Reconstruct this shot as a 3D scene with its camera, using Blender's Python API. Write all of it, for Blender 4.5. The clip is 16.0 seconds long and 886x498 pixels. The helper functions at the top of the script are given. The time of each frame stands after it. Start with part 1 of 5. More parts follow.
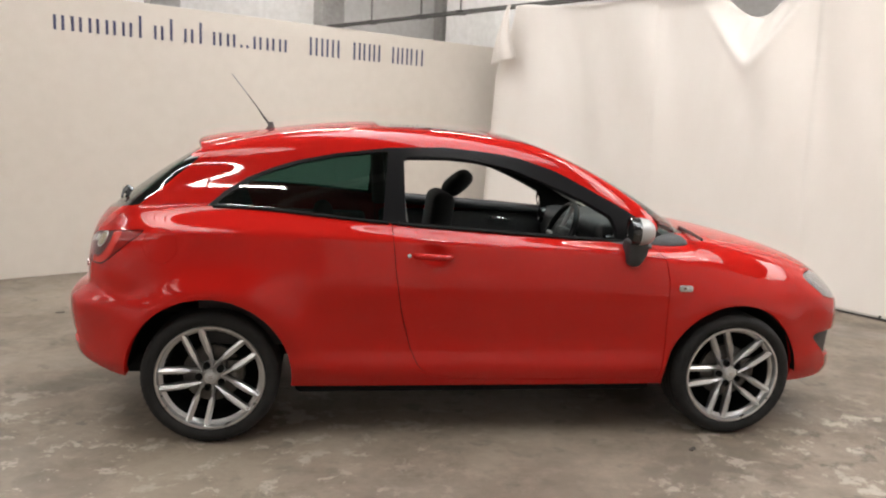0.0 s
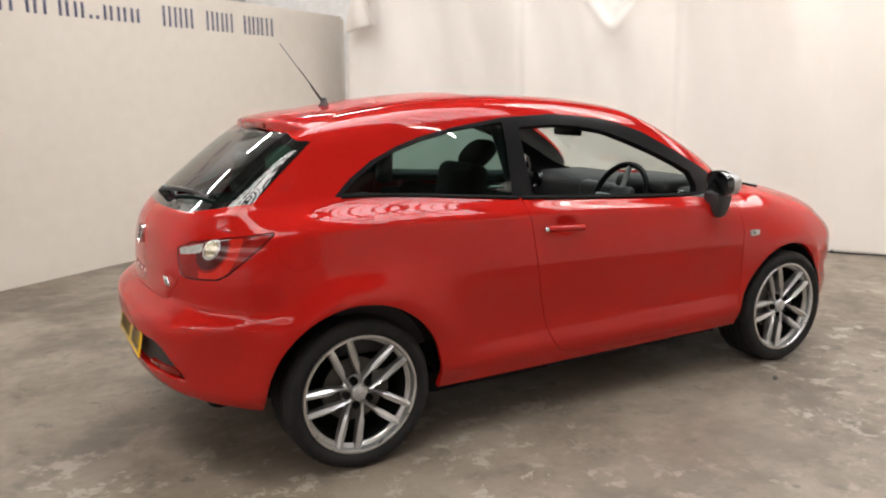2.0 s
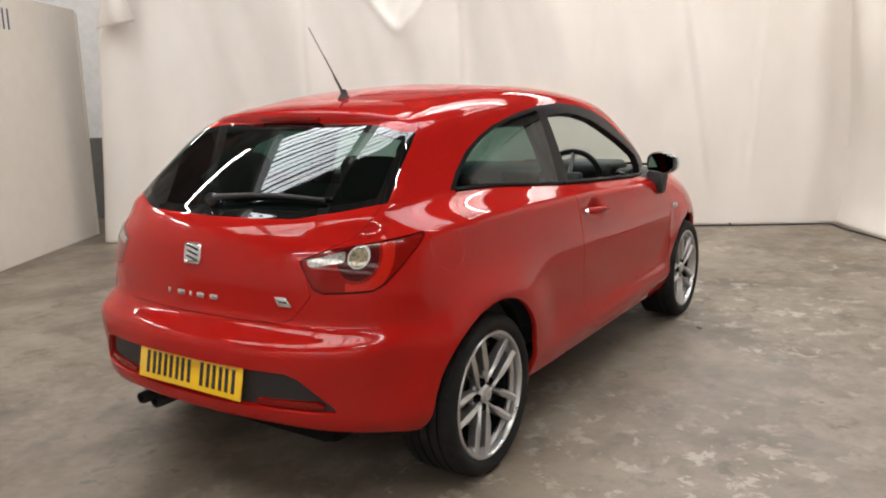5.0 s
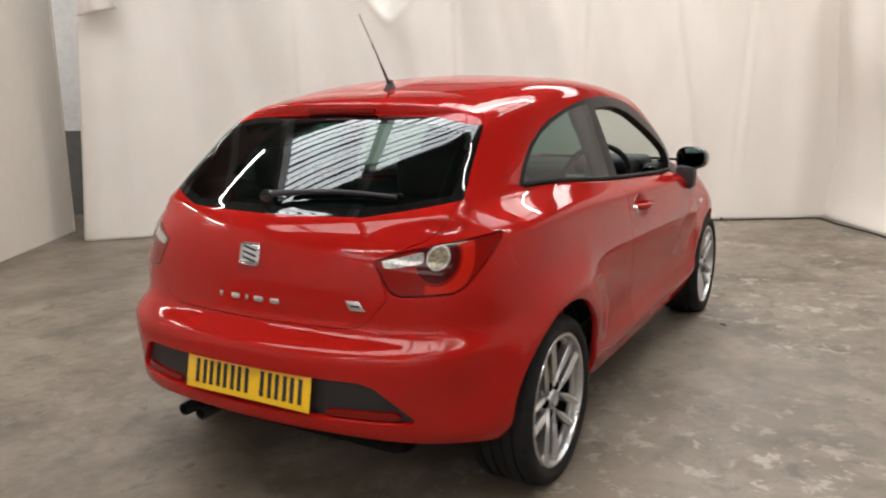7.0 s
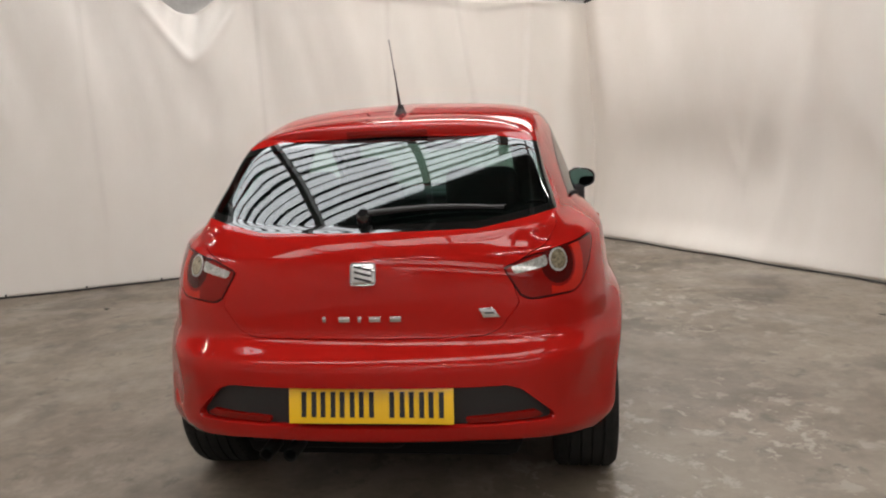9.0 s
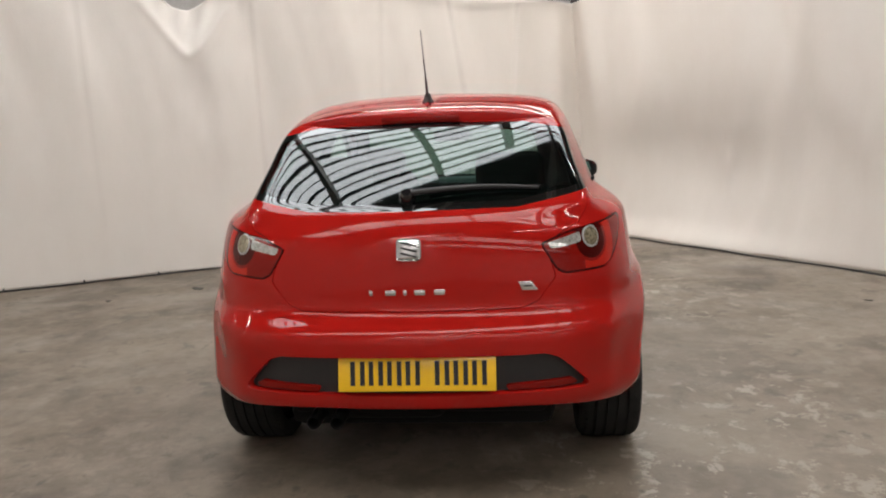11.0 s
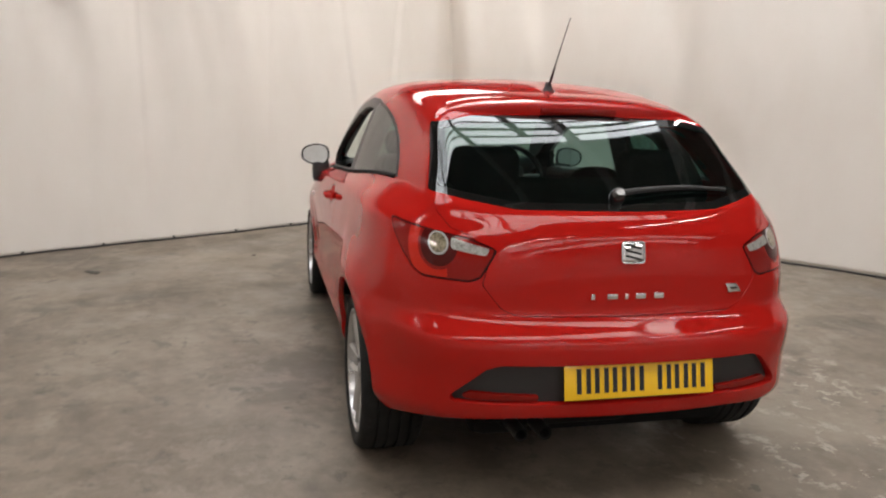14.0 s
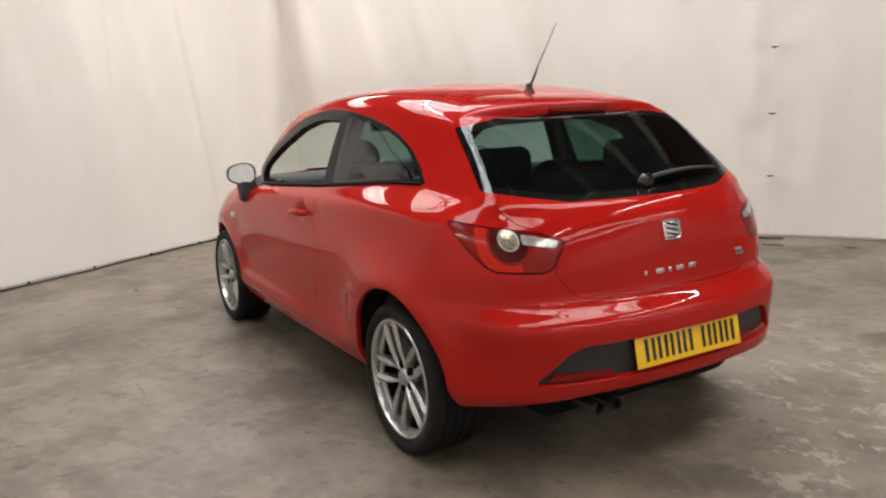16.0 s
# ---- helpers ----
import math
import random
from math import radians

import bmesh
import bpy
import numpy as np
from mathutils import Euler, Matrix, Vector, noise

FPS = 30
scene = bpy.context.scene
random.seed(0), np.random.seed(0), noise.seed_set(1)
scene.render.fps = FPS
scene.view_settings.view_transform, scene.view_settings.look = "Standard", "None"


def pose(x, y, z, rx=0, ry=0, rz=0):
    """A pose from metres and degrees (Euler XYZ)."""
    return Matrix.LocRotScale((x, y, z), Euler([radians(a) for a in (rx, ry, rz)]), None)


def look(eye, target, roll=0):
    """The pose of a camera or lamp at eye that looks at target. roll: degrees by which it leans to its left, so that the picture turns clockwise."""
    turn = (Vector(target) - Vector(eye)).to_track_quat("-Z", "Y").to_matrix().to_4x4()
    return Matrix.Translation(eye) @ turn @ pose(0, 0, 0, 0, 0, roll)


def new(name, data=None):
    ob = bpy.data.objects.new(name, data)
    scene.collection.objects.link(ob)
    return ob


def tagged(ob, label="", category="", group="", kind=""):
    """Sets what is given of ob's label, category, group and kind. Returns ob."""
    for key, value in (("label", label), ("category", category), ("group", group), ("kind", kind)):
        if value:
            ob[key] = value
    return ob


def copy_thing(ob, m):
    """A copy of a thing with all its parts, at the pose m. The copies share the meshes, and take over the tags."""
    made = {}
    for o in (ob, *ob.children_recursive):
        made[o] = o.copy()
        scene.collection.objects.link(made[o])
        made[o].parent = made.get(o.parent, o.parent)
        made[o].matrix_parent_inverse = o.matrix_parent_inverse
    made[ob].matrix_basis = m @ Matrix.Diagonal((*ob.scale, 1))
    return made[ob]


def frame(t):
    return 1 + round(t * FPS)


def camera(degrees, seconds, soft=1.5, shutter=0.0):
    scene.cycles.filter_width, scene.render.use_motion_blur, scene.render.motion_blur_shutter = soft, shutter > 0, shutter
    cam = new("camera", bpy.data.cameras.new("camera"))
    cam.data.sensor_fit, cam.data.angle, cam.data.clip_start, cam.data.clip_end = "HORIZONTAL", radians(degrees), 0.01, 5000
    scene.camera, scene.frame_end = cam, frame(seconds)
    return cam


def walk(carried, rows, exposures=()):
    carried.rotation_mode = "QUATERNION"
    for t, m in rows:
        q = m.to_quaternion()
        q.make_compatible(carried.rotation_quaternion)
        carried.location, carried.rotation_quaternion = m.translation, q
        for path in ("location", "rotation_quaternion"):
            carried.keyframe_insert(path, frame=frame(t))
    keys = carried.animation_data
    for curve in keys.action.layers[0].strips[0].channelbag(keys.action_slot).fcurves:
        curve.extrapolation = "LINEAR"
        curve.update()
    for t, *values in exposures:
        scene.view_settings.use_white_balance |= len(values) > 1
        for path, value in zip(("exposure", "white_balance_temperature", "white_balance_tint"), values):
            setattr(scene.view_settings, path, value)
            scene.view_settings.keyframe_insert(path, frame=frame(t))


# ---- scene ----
cam = camera(59.4, 16.0, soft=2.0, shutter=0.4)
PATH = [
    (0, (-0.737, -4.197, 1.476), (-0.44, -2.247, 1.145), 2.5),
    (0.5, (-1.075, -4.093, 1.453), (-0.643, -2.175, 1.087), 1.7),
    (1, (-1.48, -3.872, 1.439), (-0.968, -1.976, 1.058), 2.0),
    (1.5, (-1.913, -3.682, 1.43), (-1.222, -1.845, 1.042), 0.8),
    (2, (-2.352, -3.412, 1.426), (-1.383, -1.706, 1.039), -0.4),
    (2.5, (-2.715, -3.107, 1.42), (-1.541, -1.538, 1.023), 0.7),
    (3, (-3.035, -2.757, 1.389), (-1.68, -1.353, 0.952), -1.1),
    (3.5, (-3.199, -2.451, 1.403), (-1.742, -1.155, 0.957), -2.1),
    (4, (-3.407, -2.217, 1.394), (-1.796, -1.106, 0.98), -2.0),
    (4.5, (-3.528, -2.155, 1.372), (-1.893, -1.067, 0.994), -1.4),
    (7, (-3.666, -1.737, 1.363), (-1.964, -0.762, 0.971), -0.9),
    (7.5, (-3.759, -1.4, 1.384), (-2.032, -0.465, 1.005), -0.6),
    (8, (-3.983, -1.062, 1.363), (-2.105, -0.479, 0.992), -0.9),
    (8.5, (-4.087, -0.788, 1.319), (-2.159, -0.406, 0.947), -1.2),
    (9, (-4.204, -0.545, 1.297), (-2.241, -0.301, 1.004), -2.2),
    (11.5, (-4.379, -0.299, 1.241), (-2.407, -0.151, 0.948), -1.4),
    (12, (-4.35, -0.214, 1.242), (-2.375, -0.105, 0.95), -0.4),
    (12.5, (-4.278, -0.007, 1.261), (-2.302, 0.031, 0.953), 0.1),
    (13, (-4.237, 0.322, 1.289), (-2.264, 0.238, 0.97), 0.9),
    (13.5, (-4.208, 0.746, 1.297), (-2.262, 0.478, 0.923), 2.0),
    (14, (-4.097, 1.167, 1.324), (-2.187, 0.703, 0.955), 1.7),
    (14.5, (-3.953, 1.44, 1.326), (-2.14, 0.656, 1.013), 0.4),
    (15, (-3.946, 1.769, 1.326), (-2.236, 0.795, 0.973), 0.6),
    (15.5, (-3.926, 1.98, 1.329), (-2.245, 0.964, 0.953), -2.3),
    (16, (-3.835, 2.073, 1.339), (-2.129, 1.094, 0.977), -2.4),
]
# ---------------------------------------------------------------- light
EXPO = [(0, -0.22), (1.5, -0.16), (3, -0.22), (4.5, -0.36), (7, -0.46), (9, -0.68), (12.5, -0.65), (14, -0.58), (16, -0.42)]
walk(cam, [(t, look(eye, target, roll)) for t, eye, target, roll in PATH], EXPO)

world = bpy.data.worlds.new("world")
scene.world = world
world.use_nodes = True
wn = world.node_tree.nodes
sky = wn.new("ShaderNodeTexSky")
sky.sky_type, sky.sun_disc = "NISHITA", False
sky.sun_elevation, sky.sun_rotation = radians(40), radians(120)
wn["Background"].inputs["Strength"].default_value = 0.12
world.node_tree.links.new(sky.outputs[0], wn["Background"].inputs["Color"])

DAY = (1.0, 0.955, 0.915)

# the bay stands turned to the car: u runs to its back curtain, v to the board wall
TURN = radians(32.5)
ROOM = Matrix.Rotation(TURN, 4, "Z")


def room(u, v, z=0.0):
    return ROOM @ Vector((u, v, z))


# ---------------------------------------------------------------- materials
def material(name, colour=(0.8, 0.8, 0.8), rough=0.5, metal=0.0, **more):
    m = bpy.data.materials.new(name)
    m.use_nodes = True
    b = m.node_tree.nodes["Principled BSDF"]
    b.inputs["Base Color"].default_value = (*colour, 1)
    b.inputs["Roughness"].default_value = rough
    b.inputs["Metallic"].default_value = metal
    for key, value in more.items():
        b.inputs[key.replace("_", " ")].default_value = value
    return m


def noisy(m, scales, colours, bump=0.0, bump_scale=60.0, rough=None, detail=6.0, stretch=(1, 1, 1), lo=0.35, hi=0.65):
    """Base colour from two octaves of noise between two colours, with a fine relief."""
    n, l = m.node_tree.nodes, m.node_tree.links
    b = n["Principled BSDF"]
    co = n.new("ShaderNodeTexCoord")
    mp = n.new("ShaderNodeMapping")
    mp.inputs["Scale"].default_value = stretch
    l.new(co.outputs["Object"], mp.inputs["Vector"])
    fac = None
    for s in scales:
        t = n.new("ShaderNodeTexNoise")
        t.inputs["Scale"].default_value, t.inputs["Detail"].default_value = s, detail
        l.new(mp.outputs[0], t.inputs["Vector"])
        if fac is None:
            fac = t.outputs["Fac"]
        else:
            mx = n.new("ShaderNodeMath")
            mx.operation = "ADD"
            l.new(fac, mx.inputs[0]), l.new(t.outputs["Fac"], mx.inputs[1])
            hf = n.new("ShaderNodeMath")
            hf.operation = "MULTIPLY"
            hf.inputs[1].default_value = 0.5
            l.new(mx.outputs[0], hf.inputs[0])
            fac = hf.outputs[0]
    r = n.new("ShaderNodeValToRGB")
    r.color_ramp.elements[0].position, r.color_ramp.elements[1].position = lo, hi
    r.color_ramp.elements[0].color, r.color_ramp.elements[1].color = (*colours[0], 1), (*colours[-1], 1)
    for k, c in enumerate(colours[1:-1]):
        e = r.color_ramp.elements.new(lo + (hi - lo) * (k + 1) / (len(colours) - 1))
        e.color = (*c, 1)
    l.new(fac, r.inputs["Fac"]), l.new(r.outputs["Color"], b.inputs["Base Color"])
    if rough:
        mr = n.new("ShaderNodeMapRange")
        mr.inputs["From Min"].default_value, mr.inputs["From Max"].default_value = lo, hi
        mr.inputs["To Min"].default_value, mr.inputs["To Max"].default_value = rough
        l.new(fac, mr.inputs["Value"]), l.new(mr.outputs[0], b.inputs["Roughness"])
    if bump:
        t = n.new("ShaderNodeTexNoise")
        t.inputs["Scale"].default_value, t.inputs["Detail"].default_value = bump_scale, 5
        l.new(mp.outputs[0], t.inputs["Vector"])
        bp = n.new("ShaderNodeBump")
        bp.inputs["Strength"].default_value, bp.inputs["Distance"].default_value = bump, 0.01
        l.new(t.outputs["Fac"], bp.inputs["Height"]), l.new(bp.outputs[0], b.inputs["Normal"])
    return m


def glass(name, tint, ior=1.5, rough=0.0):
    """A thin tinted pane: it lets tinted light through and reflects by Fresnel."""
    m = bpy.data.materials.new(name)
    m.use_nodes = True
    n, l = m.node_tree.nodes, m.node_tree.links
    n.remove(n["Principled BSDF"])
    tr, gl, fr, mx = n.new("ShaderNodeBsdfTransparent"), n.new("ShaderNodeBsdfGlossy"), n.new("ShaderNodeLayerWeight"), n.new("ShaderNodeMixShader")
    fr.inputs["Blend"].default_value = 0.5
    pw, sc = n.new("ShaderNodeMath"), n.new("ShaderNodeMath")
    pw.operation, sc.operation = "POWER", "MULTIPLY_ADD"
    pw.inputs[1].default_value = 5.0
    base = ((ior - 1) / (ior + 1)) ** 2 * 1.7
    sc.inputs[1].default_value, sc.inputs[2].default_value = 1 - base, base
    tr.inputs["Color"].default_value = (*tint, 1)
    gl.inputs["Roughness"].default_value = rough
    l.new(fr.outputs["Facing"], pw.inputs[0]), l.new(pw.outputs[0], sc.inputs[0]), l.new(sc.outputs[0], mx.inputs[0]), l.new(tr.outputs[0], mx.inputs[1]), l.new(gl.outputs[0], mx.inputs[2])
    l.new(mx.outputs[0], n["Material Output"].inputs["Surface"])
    return m


M = {}
M["paint"] = noisy(material("red_car_paint", (0.43, 0.012, 0.009), 0.5, 0.0, Specular_IOR_Level=0.0, Coat_Weight=0.85, Coat_Roughness=0.02, Coat_IOR=1.42), (900, 3), ((0.355, 0.0090, 0.0064), (0.385, 0.0102, 0.0074)))
# black rubber and plastic; also painted on deep recesses in place of shade
M["gap"] = material("black_rubber_and_shade", (0.006, 0.006, 0.006), 0.85, Specular_IOR_Level=0.15)
M["frame"] = material("satin_black_trim", (0.010, 0.010, 0.011), 0.28, Specular_IOR_Level=0.1)
M["plastic"] = noisy(material("grained_black_plastic", (0.022, 0.022, 0.023), 0.55), (300, 4), ((0.016, 0.016, 0.017), (0.03, 0.03, 0.031)), 0.25, 700)
M["gloss_black"] = material("gloss_black", (0.01, 0.01, 0.011), 0.08, Coat_Weight=0.6)
M["border"] = material("black_printed_glass_border", (0.004, 0.0045, 0.0045), 0.01, Specular_IOR_Level=0.8)
M["privacy"] = glass("dark_privacy_glass", (0.17, 0.30, 0.265), 1.5)
M["side_glass"] = glass("tinted_side_glass", (0.20, 0.33, 0.295), 1.5)
M["screen"] = glass("windscreen_glass", (0.72, 0.80, 0.76))
M["roofglass"] = material("black_roof_glass", (0.012, 0.014, 0.014), 0.04, Coat_Weight=1.0)
M["lamp_red"] = material("red_lamp_lens", (0.20, 0.005, 0.003), 0.2, Specular_IOR_Level=0.1, Coat_Weight=0.4, Coat_Roughness=0.02)
M["lamp_bright"] = material("bright_red_lamp_reflector", (0.44, 0.013, 0.005), 0.25, 0.0, Specular_IOR_Level=0.1, Coat_Weight=0.4)
M["lamp_dark"] = material("dark_red_lamp_surround", (0.055, 0.0025, 0.002), 0.2, Specular_IOR_Level=0.1, Coat_Weight=0.4)
M["headlamp"] = noisy(material("smoked_headlamp_lens", (0.12, 0.12, 0.125), 0.08, 0.3, Coat_Weight=1.0), (25, 9), ((0.03, 0.03, 0.032), (0.30, 0.30, 0.31)))
M["lamp_clear"] = noisy(material("clear_lamp_lens", (0.75, 0.74, 0.70), 0.12, 0.35, Coat_Weight=1.0), (160, 40), ((0.24, 0.235, 0.22), (0.66, 0.65, 0.62)))
M["lamp_cream"] = noisy(material("cream_round_lens", (0.66, 0.56, 0.38), 0.15, 0.35, Coat_Weight=1.0), (120, 60), ((0.12, 0.10, 0.06), (0.42, 0.36, 0.25)))
M["alloy"] = noisy(material("silver_alloy", (0.70, 0.70, 0.69), 0.30, 0.85), (30, 8), ((0.50, 0.495, 0.49), (0.58, 0.575, 0.57)), rough=(0.27, 0.33))
M["alloy_dark"] = material("shaded_alloy_barrel", (0.22, 0.22, 0.22), 0.45, 0.7)
M["iron"] = noisy(material("brake_disc_iron", (0.25, 0.24, 0.23), 0.4, 0.8), (40, 8), ((0.07, 0.066, 0.06), (0.14, 0.135, 0.13)))
M["tyre"] = noisy(material("tyre_rubber", (0.02, 0.02, 0.02), 0.8, Specular_IOR_Level=0.25), (25, 4), ((0.008, 0.008, 0.008), (0.018, 0.0175, 0.017)), 0.2, 200)
M["pipe"] = material("dull_exhaust_metal", (0.085, 0.082, 0.08), 0.35, 0.9)
M["chrome"] = material("chrome", (0.80, 0.80, 0.80), 0.08, 1.0)
M["silver"] = material("silver_mirror_cap_paint", (0.36, 0.355, 0.35), 0.38, 0.25, Coat_Weight=0.3)
M["mirror"] = material("mirror_glass", (0.80, 0.81, 0.81), 0.02, 1.0)
M["yellow"] = material("yellow_plate_acrylic", (0.86, 0.52, 0.012), 0.25, Coat_Weight=0.5)
M["ink"] = material("black_ink", (0.012, 0.012, 0.012), 0.5)
M["fabric"] = noisy(material("black_seat_cloth", (0.012, 0.012, 0.013), 0.95), (40, 6), ((0.007, 0.007, 0.008), (0.013, 0.013, 0.014)))
M["dash"] = noisy(material("dark_grey_dash_plastic", (0.028, 0.028, 0.03), 0.6), (60, 5), ((0.02, 0.02, 0.022), (0.036, 0.036, 0.038)))
M["liner"] = noisy(material("grey_headlining", (0.22, 0.215, 0.21), 0.9), (50, 5), ((0.19, 0.185, 0.18), (0.25, 0.245, 0.24)))


# concrete: worn, patched, with pale scabs and dark stains
def concrete():
    m = material("worn_concrete", (0.25, 0.235, 0.215), 0.55)
    n, l = m.node_tree.nodes, m.node_tree.links
    b = n["Principled BSDF"]
    co = n.new("ShaderNodeTexCoord")

    def tex(scale, detail, rough=0.55, off=0.0, dist=0.0):
        mp = n.new("ShaderNodeMapping")
        mp.inputs["Location"].default_value = (off, off * 1.7, 0)
        l.new(co.outputs["Object"], mp.inputs["Vector"])
        t = n.new("ShaderNodeTexNoise")
        t.inputs["Scale"].default_value, t.inputs["Detail"].default_value, t.inputs["Roughness"].default_value = scale, detail, rough
        t.inputs["Distortion"].default_value = dist
        l.new(mp.outputs[0], t.inputs["Vector"])
        return t.outputs["Fac"]

    def ramp(fac, lo, hi, c0, c1):
        r = n.new("ShaderNodeValToRGB")
        r.color_ramp.elements[0].position, r.color_ramp.elements[1].position = lo, hi
        r.color_ramp.elements[0].color, r.color_ramp.elements[1].color = (*c0, 1), (*c1, 1)
        l.new(fac, r.inputs["Fac"])
        return r.outputs["Color"]

    def mix(fac, a, c):
        x = n.new("ShaderNodeMix")
        x.data_type = "RGBA"
        l.new(fac, x.inputs["Factor"]), l.new(a, x.inputs["A"])
        if isinstance(c, tuple):
            x.inputs["B"].default_value = (*c, 1)
        else:
            l.new(c, x.inputs["B"])
        return x.outputs["Result"]

    W, K = (1, 1, 1), (0, 0, 0)
    base = ramp(tex(0.9, 9, 0.66), 0.40, 0.62, (0.104, 0.079, 0.056), (0.214, 0.176, 0.138))
    fine = ramp(tex(14, 9, 0.7, 3.0), 0.36, 0.66, (0.078, 0.056, 0.038), (0.232, 0.190, 0.147))
    half = n.new("ShaderNodeValue")
    half.outputs[0].default_value = 0.32
    c = mix(half.outputs[0], base, fine)
    brown = ramp(tex(1.3, 7, 0.62, 11.0, 0.4), 0.50, 0.61, K, (0.72, 0.72, 0.72))
    c = mix(brown, c, (0.068, 0.052, 0.038))
    where = ramp(tex(0.8, 5, 0.6, 23.0), 0.40, 0.55, K, W)
    sx = n.new("ShaderNodeSeparateXYZ")
    l.new(co.outputs["Object"], sx.inputs[0])
    worn = n.new("ShaderNodeMapRange")  # the flaking is strongest along a strip beside the car
    worn.inputs["From Min"].default_value, worn.inputs["From Max"].default_value = 0.3, -0.6
    worn.inputs["To Min"].default_value, worn.inputs["To Max"].default_value = 0.16, 1.0
    l.new(sx.outputs["Y"], worn.inputs["Value"])
    blotch = ramp(tex(2.6, 10, 0.72, 53.0, 0.25), 0.51, 0.58, K, (0.42, 0.42, 0.42))
    c = mix(blotch, c, (0.232, 0.193, 0.152))
    scab = ramp(tex(6.0, 14, 0.74, 7.0, 0.2), 0.545, 0.575, K, W)
    mul = n.new("ShaderNodeMath")
    mul.operation = "MULTIPLY"
    l.new(where, mul.inputs[0]), l.new(scab, mul.inputs[1])
    sc = n.new("ShaderNodeMath")
    sc.operation = "MULTIPLY"
    fade, strip = n.new("ShaderNodeMapRange"), n.new("ShaderNodeMath")
    fade.inputs["From Min"].default_value, fade.inputs["From Max"].default_value = -2.4, -1.4
    fade.inputs["To Min"].default_value, fade.inputs["To Max"].default_value = 0.25, 1.0
    strip.operation = "MULTIPLY"
    l.new(sx.outputs["Y"], fade.inputs["Value"])
    l.new(worn.outputs[0], strip.inputs[0]), l.new(fade.outputs[0], strip.inputs[1])
    l.new(strip.outputs[0], sc.inputs[1])
    l.new(mul.outputs[0], sc.inputs[0])
    c = mix(sc.outputs[0], c, (0.32, 0.283, 0.235))
    rim = ramp(tex(5.5, 10, 0.7, 71.0, 0.3), 0.57, 0.63, K, (0.7, 0.7, 0.7))
    c = mix(rim, c, (0.060, 0.047, 0.035))
    # a patchy paler tone over the strip, fading out towards the front
    reach = n.new("ShaderNodeMapRange")
    reach.inputs["From Min"].default_value, reach.inputs["From Max"].default_value = 1.6, 0.2
    reach.inputs["To Min"].default_value, reach.inputs["To Max"].default_value = 0.0, 1.0
    l.new(sx.outputs["X"], reach.inputs["Value"])
    both_ways, patchy = n.new("ShaderNodeMath"), n.new("ShaderNodeMath")
    both_ways.operation = patchy.operation = "MULTIPLY"
    l.new(strip.outputs[0], both_ways.inputs[0]), l.new(reach.outputs[0], both_ways.inputs[1])
    l.new(both_ways.outputs[0], patchy.inputs[0])
    l.new(ramp(tex(1.7, 8, 0.65, 87.0), 0.36, 0.60, (0.05, 0.05, 0.05), (0.40, 0.40, 0.40)), patchy.inputs[1])
    c = mix(patchy.outputs[0], c, (0.262, 0.222, 0.176))
    spots = ramp(tex(9, 3, 0.5, 41.0), 0.70, 0.73, K, (0.6, 0.6, 0.6))
    c = mix(spots, c, (0.05, 0.043, 0.036))
    l.new(c, b.inputs["Base Color"])
    rg = n.new("ShaderNodeMapRange")
    rg.inputs["From Min"].default_value, rg.inputs["From Max"].default_value = 0.35, 0.65
    rg.inputs["To Min"].default_value, rg.inputs["To Max"].default_value = 0.34, 0.62
    l.new(tex(1.1, 6, 0.6, 5.0), rg.inputs["Value"]), l.new(rg.outputs[0], b.inputs["Roughness"])
    bp = n.new("ShaderNodeBump")
    bp.inputs["Strength"].default_value, bp.inputs["Distance"].default_value = 0.35, 0.006
    l.new(tex(18, 9, 0.65, 7.0), bp.inputs["Height"]), l.new(bp.outputs[0], b.inputs["Normal"])
    return m


M["concrete"] = concrete()
M["sheet"] = noisy(material("off_white_curtain_sheet", (0.74, 0.71, 0.66), 0.42), (0.7, 5), ((0.680, 0.628, 0.576), (0.712, 0.664, 0.616)), 0.55, 3.6, stretch=(1, 1, 0.5))
M["board"] = noisy(material("cream_painted_board", (0.70, 0.665, 0.60), 0.45), (0.6, 9), ((0.615, 0.558, 0.488), (0.655, 0.598, 0.528)), 0.04, 40)
M["whitewall"] = noisy(material("white_painted_blockwork", (0.66, 0.65, 0.64), 0.7), (1.5, 12), ((0.66, 0.645, 0.635), (0.78, 0.77, 0.765)), 0.2, 30)
M["grey_paint"] = noisy(material("grey_painted_steel", (0.34, 0.33, 0.32), 0.5), (3, 20), ((0.28, 0.27, 0.26), (0.4, 0.39, 0.38)))
M["steel"] = noisy(material("dull_dark_steel", (0.10, 0.095, 0.09), 0.5, 0.6), (8, 40), ((0.07, 0.065, 0.06), (0.14, 0.135, 0.13)))
M["navy"] = material("navy_vinyl_lettering", (0.045, 0.05, 0.115), 0.45)
M["roofsheet"] = noisy(material("grey_roof_sheeting", (0.16, 0.155, 0.15), 0.7), (2, 10), ((0.12, 0.115, 0.11), (0.2, 0.195, 0.19)))
M["scrap"] = noisy(material("dark_scrap", (0.04, 0.036, 0.03), 0.7), (30, 9), ((0.028, 0.025, 0.02), (0.06, 0.054, 0.046)))
M["cable"] = material("black_cable", (0.015, 0.015, 0.015), 0.6)
M["dado"] = noisy(material("grey_lower_wall_paint", (0.12, 0.115, 0.11), 0.6), (2, 12), ((0.10, 0.095, 0.09), (0.14, 0.135, 0.13)))


